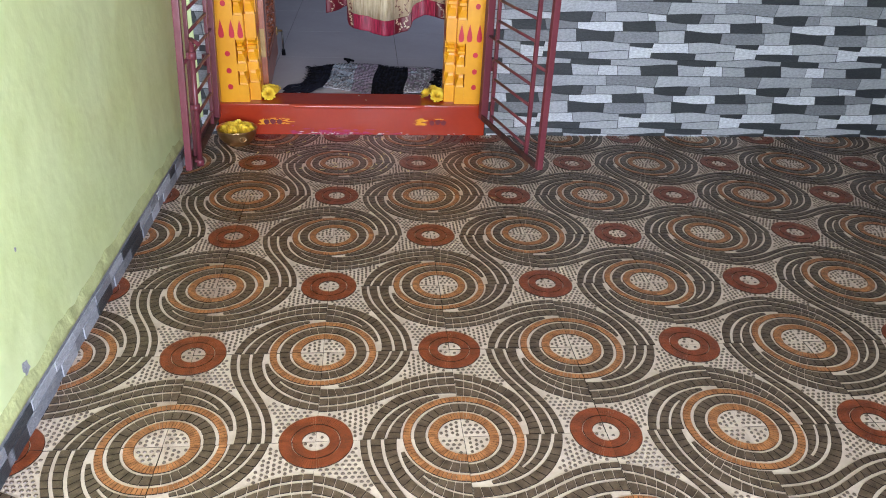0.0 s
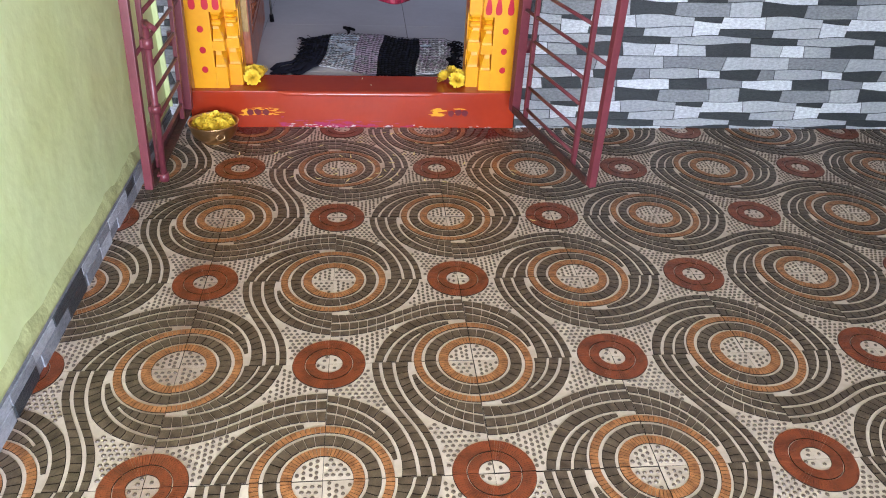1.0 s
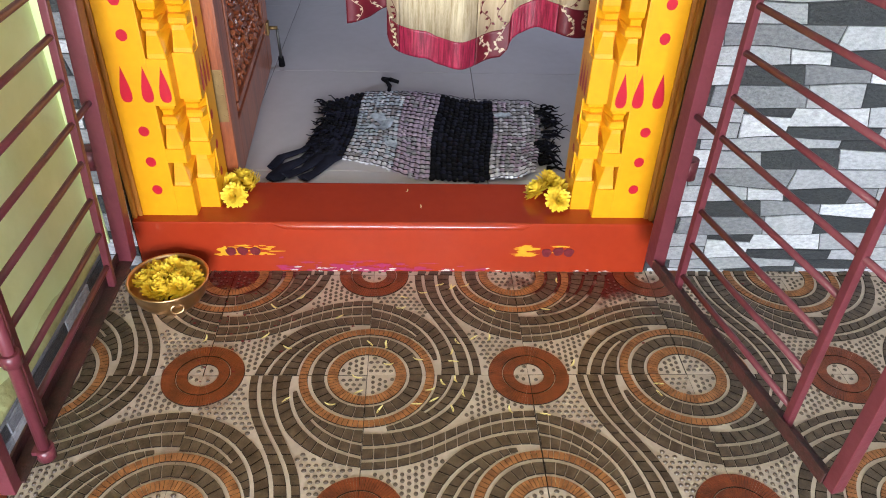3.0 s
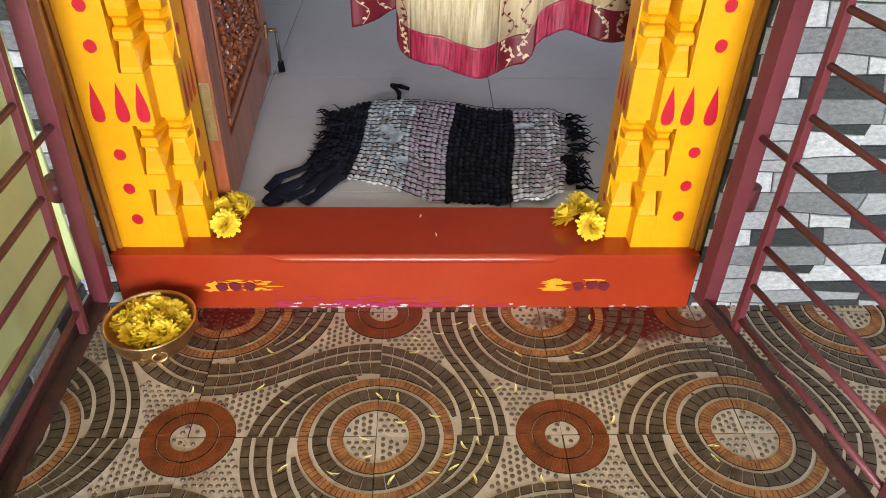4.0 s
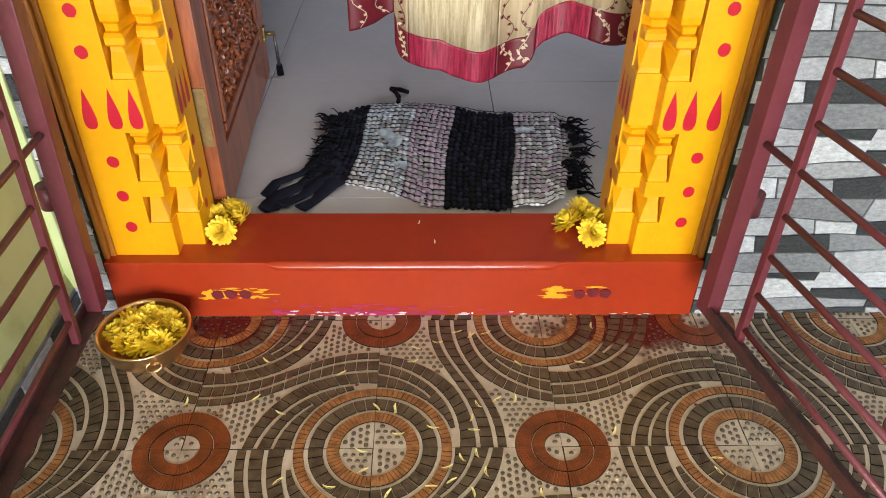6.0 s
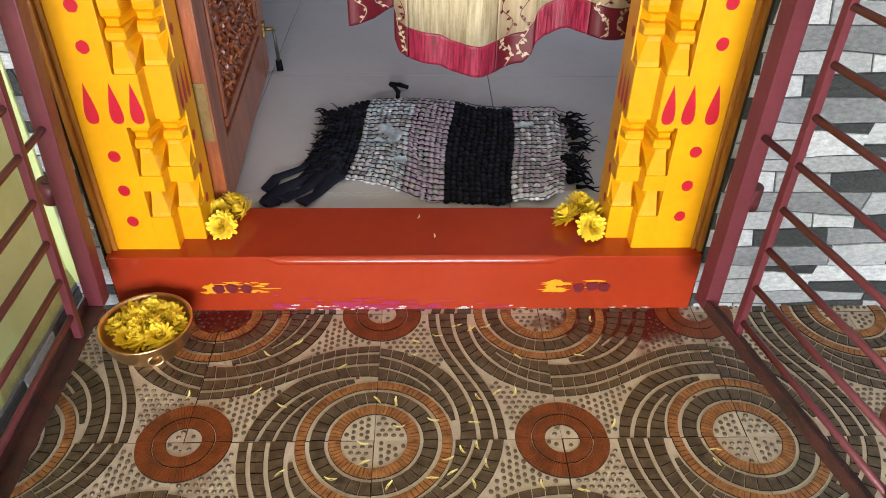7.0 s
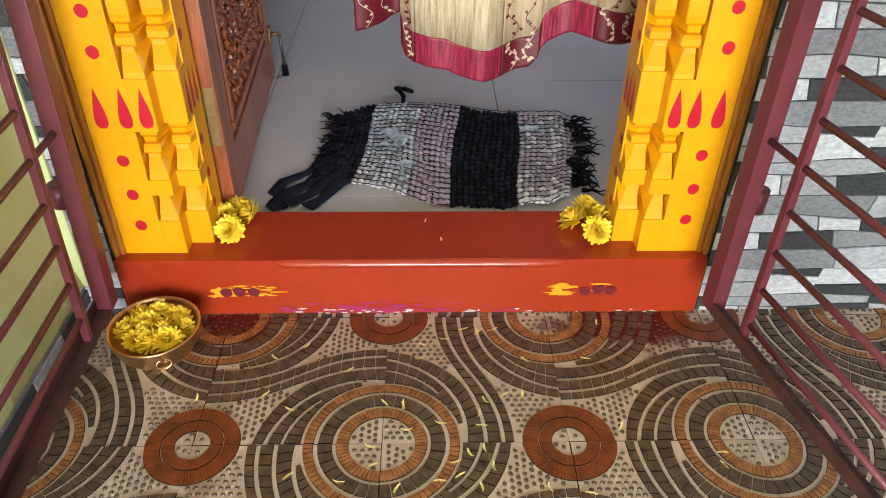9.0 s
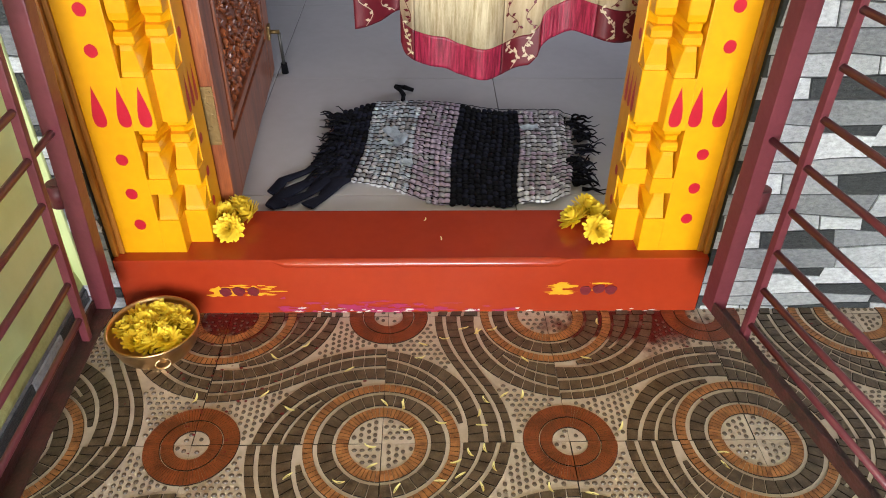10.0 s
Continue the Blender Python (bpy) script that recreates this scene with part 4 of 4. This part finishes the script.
def trimmed(me, lo, hi):
    """A copy of a stone cut off where the doorway begins."""
    bm = bmesh.new()
    bm.from_mesh(me)
    if lo is not None and hi is None or hi is not None and lo is None:
        x, sign = (lo, 1) if lo is not None else (hi, -1)
        bmesh.ops.bisect_plane(bm, geom=bm.verts[:] + bm.edges[:] + bm.faces[:], plane_co=(x, 0, 0), plane_no=(sign, 0, 0), clear_outer=True)
        bmesh.ops.holes_fill(bm, edges=[e for e in bm.edges if e.is_boundary and abs(e.verts[0].co.x - x) < 1e-5 and abs(e.verts[1].co.x - x) < 1e-5])
    out = bpy.data.meshes.new("stone")
    bm.to_mesh(out)
    bm.free()
    out.materials.append(me.materials[0])
    return out


def clad_wall():
    r8 = random.Random(6)
    kinds = []
    z = 0.0
    for row, (h, cells) in enumerate(zip(ROWS_H, PATTERN)):
        cut = {}
        for a, b, tone in cells:
            for e in (round(a % 1.0, 3), round(b % 1.0, 3)):
                cut.setdefault(e, r8.uniform(-0.012, 0.020) if h > 0.04 else r8.uniform(-0.004, 0.004))
        for a, b, tone in cells:
            if b <= a:
                b += 1
            kinds.append((a * MW, b * MW, stone_mesh(row, a * MW, b * MW, z, z + h, tone, cut[round(a % 1.0, 3)], cut[round(b % 1.0, 3)], r8.uniform(0.0, 0.003)), z))
        z += h
    # the column where a thin dark stone lies on a taller white one
    a, b, base = 1.505 * MW, 1.716 * MW, ROWS_H[0] + ROWS_H[1]
    kinds.append((a, b, stone_mesh(2, a, b, base, base + 0.065, 0, 0.004, -0.003, 0.002), base))
    kinds.append((a, b, stone_mesh(3, a, b, base + 0.065, base + 0.090, 3, 0.0, 0.002, 0.001), base + 0.065))
    vs, fs, tones = [], [], []
    for m in range(-5, 5):
        for v in range(8):
            for a, b, me, z in kinds:
                if v * MH + z + MZ0 > ROOM_H - 0.06:
                    continue
                xa, xb = MX0 + m * MW + a, MX0 + m * MW + b
                if xb < WALL_X + 0.02 or xa > ROOM_R - 0.02 or (xb < -0.737 and v * MH > 0.1):
                    continue
                lo, hi = CX - 0.731, CX + 0.731
                if v * MH + z + MZ0 < DOOR_H and xb > lo - 0.02 and xa < hi + 0.02:
                    if xa > lo - 0.025 and xb < hi + 0.025:
                        continue
                    me = trimmed(me, lo - MX0 - m * MW if xa < lo - 0.02 else None, hi - MX0 - m * MW if xb > hi + 0.02 else None)
                if v < 2 or (v == 2 and m < -1):
                    ob = new("stone", me)
                    ob.parent = wall_north
                    ob.location = (MX0 + m * MW, WALL_Y - 0.001, v * MH + MZ0)
                else:
                    k = len(vs)
                    vs += [(p.co.x + MX0 + m * MW, p.co.y + WALL_Y - 0.001, p.co.z + v * MH + MZ0) for p in me.vertices]
                    fs += [tuple(k + q for q in f.vertices) for f in me.polygons]
                    tones += [STONES.index(me.materials[0])] * len(me.polygons)
    up = bpy.data.meshes.new("upper_stone")
    up.from_pydata(vs, [], fs)
    for m in STONES:
        up.materials.append(m)
    up.polygons.foreach_set("material_index", tones)
    ob = new("upper_stone", up)
    ob.parent = wall_north
    tagged(ob, kind="stuff")


clad_wall()


# ---- flaked paint on the green wall ----
def paint_flakes():
    r9 = random.Random(4)
    chips = thing("flaked_patch", "grey flaked patch in the lime-green wall paint", "paint flake", (WALL_X + 0.006, -1.86, 0.165))
    for y, z, ry, rz in ((0.0, 0.0, 0.018, 0.026), (-0.04, -0.035, 0.010, 0.014), (0.10, 0.30, 0.005, 0.007)):
        bm = bmesh.new()
        blob(bm, y, z, ry, rz, 0, r9, n=16, rough=0.35)
        ob = part("bare_plaster", bm, STONES[1], chips)
        ob.rotation_euler = (0, 0, math.pi / 2)
        ob.location = (0.0012, 0, 0)


paint_flakes()

# ---- patterned floor tiles ----
EDGE = (0.718, 0.648, 0.556, 0.446)      # radii of the S lines where they leave the swirl
GAP = 0.0115                             # half the width of a pale line
RING_OUT = 0.428


def ease(v):
    k = v * v * (3 - 2 * v)
    return 0.5 * k + 0.5 * k * k * (3 - 2 * k)


def s_line(k, v, off=0.0):
    """S-shaped line k (0 to 2) from one swirl to the next; v from 0 to 1 across the tile."""
    a, b = EDGE[k], 1 - EDGE[2 - k]
    d = (b - a) * (ease(min(1, v + 0.01)) - ease(max(0, v - 0.01))) / 0.02
    return Vector((a + (b - a) * ease(v) + off * math.sqrt(1 + d * d), v))


def spiral_out(th):
    """Outer edge of the band that winds round the swirl."""
    return EDGE[2] + (0.700 - EDGE[2]) * th / (math.pi / 2)


def spiral_mid(th):
    return EDGE[3] + (0.622 - EDGE[3]) * (th / (math.pi / 2)) ** 1.25


def spiral_in(th):
    return 0.462 + (0.532 - 0.462) * (th - 0.85) / (math.pi / 2 - 0.85)


def polar(r, th):
    return Vector((r * math.cos(th), r * math.sin(th)))


def tile_mesh():
    verts, faces, mats = [], [], []
    H = 0.0030

    def pad(quad, mi, h=H, inset=0.10):
        """A low raised piece with sloping edges over a flat outline."""
        c = sum((Vector(p) for p in quad), Vector((0, 0))) / len(quad)
        k = len(verts)
        n = len(quad)
        for p in quad:
            verts.append((p[0] * T, p[1] * T, 0.0002))
        for p in quad:
            q = Vector(p).lerp(c, inset)
            verts.append((q.x * T, q.y * T, h))
        for i in range(n):
            faces.append((k + i, k + (i + 1) % n, k + n + (i + 1) % n, k + n + i))
            # slopes of strip, ochre and russet pieces carry the painted edge shadow
            mats.append(5 if mi in (1, 2, 3) else mi)
        faces.append(tuple(range(k + n, k + 2 * n)))
        mats.append(mi)

    def flip(p):
        return (1 - p[0], 1 - p[1])

    def both(quad, mi, h=H, inset=0.10):
        pad(quad, mi, h, inset)
        pad([flip(p) for p in quad], mi, h, inset)

    E = 0.0009
    # body of the tile, with a bevelled rim
    for z, e in ((-0.006, E), (-0.001, E), (0.0, E + 0.0010)):
        for x, y in ((e, e), (1 - e, e), (1 - e, 1 - e), (e, 1 - e)):
            verts.append((x * T, y * T, z))
    for a in (0, 4):
        for i in range(4):
            faces.append((a + i, a + (i + 1) % 4, a + 4 + (i + 1) % 4, a + 4 + i))
            mats.append(5)
    faces.append((8, 9, 10, 11))
    mats.append(0)

    def ring(c, r0, r1, n, mi, h=H, gap=0.10, flipx=False):
        for i in range(n):
            t0, t1 = math.pi / 2 * (i + gap / 2) / n, math.pi / 2 * (i + 1 - gap / 2) / n
            if i == 0:
                t0 = max(t0, 0.003)
            if i == n - 1:
                t1 = min(t1, math.pi / 2 - 0.003)
            q = [(r0 * math.cos(t0), r0 * math.sin(t0)), (r1 * math.cos(t0), r1 * math.sin(t0)),
                 (r1 * math.cos(t1), r1 * math.sin(t1)), (r0 * math.cos(t1), r0 * math.sin(t1))]
            if flipx:
                q = [(1 - x, y) for x, y in q][::-1]
            both(q, mi, h, 0.05)

    # swirl centres at two opposite corners
    ring(None, 0.176, 0.243, 15, 2, gap=0.07)
    ring(None, 0.262, 0.340, 8, 1, gap=0.07)
    ring(None, 0.362, 0.416, 20, 2, gap=0.06)
    # russet rosettes at the other two
    ring(None, 0.092, 0.160, 16, 3, gap=0.05, flipx=True)
    ring(None, 0.164, 0.250, 22, 3, gap=0.05, flipx=True)
    # two S bands
    for k in (0, 1):
        n = 15
        for i in range(n):
            v0, v1 = max((i + 0.03) / n, 0.0025), min((i + 0.97) / n, 0.9975)
            p = [s_line(k + 1, v0, GAP), s_line(k, v0, -GAP), s_line(k, v1, -GAP), s_line(k + 1, v1, GAP)]
            pad([tuple(a) for a in p], 1, H, 0.06)

    def clip(q):
        """Hold a point of a winding band clear of the innermost S line."""
        if 0 < q.y < 1:
            x = s_line(2, q.y, -GAP).x
            if q.x > x:
                return Vector((x, q.y))
        return q

    def wind(inner, outer, t_from, n):
        for i in range(n):
            a = t_from + (math.pi / 2 - t_from) * (i + 0.03) / n
            b = t_from + (math.pi / 2 - t_from) * (i + 0.97) / n
            a, b = max(a, 0.006), min(b, math.pi / 2 - 0.006)
            if outer(a) - inner(a) < 0.012 and outer(b) - inner(b) < 0.018:
                continue
            q = [polar(inner(a), a), clip(polar(max(outer(a), inner(a) + 0.004), a)), clip(polar(outer(b), b)), polar(inner(b), b)]
            both([tuple(p) for p in q], 1, H, 0.06)

    # the bands that wind outwards round the swirl, a third one opening between them
    wind(lambda t: spiral_mid(t) + GAP, lambda t: spiral_out(t) - GAP, 0.0, 14)
    for i in range(5):
        a, b = 0.30 + 0.56 * (i + 0.05) / 5, 0.30 + 0.56 * (i + 0.95) / 5
        q = [polar(RING_OUT + 0.004, a), polar(max(spiral_mid(a) - GAP, RING_OUT + 0.008), a), polar(spiral_mid(b) - GAP, b), polar(RING_OUT + 0.004, b)]
        both([tuple(p) for p in q], 1, H, 0.06)
    wind(lambda t: spiral_in(t) + 0.009, lambda t: spiral_mid(t) - GAP, 0.86, 6)
    wind(lambda t: RING_OUT + 0.004, lambda t: spiral_in(t) - 0.009, 0.86, 6)
    # studs between the bands and in the discs
    rng = random.Random(5)
    step = 0.0410
    for a in range(26):
        for b in range(29):
            x = (a + 0.5 * (b % 2)) * step + rng.uniform(-0.003, 0.003)
            y = b * step * 0.90 + rng.uniform(-0.003, 0.003)
            if not (0.017 < x < 0.983 and 0.017 < y < 0.983):
                continue
            ok = False
            for px, py in ((x, y), (1 - x, 1 - y)):
                if math.hypot(px, py) < 0.160 or math.hypot(1 - px, py) < 0.078:
                    ok = True
                if math.hypot(1 - px, py) > 0.262 and px > s_line(0, py, 0.006).x:
                    qx, qy = 1 - px, 1 - py
                    if math.hypot(qx, qy) > spiral_out(math.atan2(qy, qx)) + 0.006:
                        ok = True
            if ok:
                r = rng.uniform(0.0135, 0.0160)
                pad([(x + r * math.cos(2 * math.pi * k / 8), y + r * 0.85 * math.sin(2 * math.pi * k / 8)) for k in range(8)], 4, 0.0030, 0.42)
    me = bpy.data.meshes.new("floor_tile")
    me.from_pydata(verts, [], faces)
    me.polygons.foreach_set("material_index", mats)
    for m in (M_base, M_strip, M_orange, M_russet, M_pit, M_groove_shade):
        me.materials.append(m)
    me.update()
    return me


def lay_floor_tiles():
    me = tile_mesh()
    rt = random.Random(19)
    for i in range(-2, 9):
        for j in range(-13, 2):
            x, y = i * T, j * T
            if y > WALL_Y - 0.02:
                continue
            ob = new("floor_tile", me)
            ob.parent = ground
            if (i + j) % 2 == 0:
                ob.location = (x, y, 0)
            else:
                ob.location = (x + T, y, 0)
                ob.rotation_euler = (0, 0, math.pi / 2)
            ob.location += Vector((rt.uniform(-0.0009, 0.0009), rt.uniform(-0.0009, 0.0009), rt.uniform(-0.0004, 0.0)))
            ob.rotation_euler = (rt.uniform(-0.0012, 0.0012), rt.uniform(-0.0012, 0.0012), ob.rotation_euler[2] + rt.uniform(-0.002, 0.002))


lay_floor_tiles()
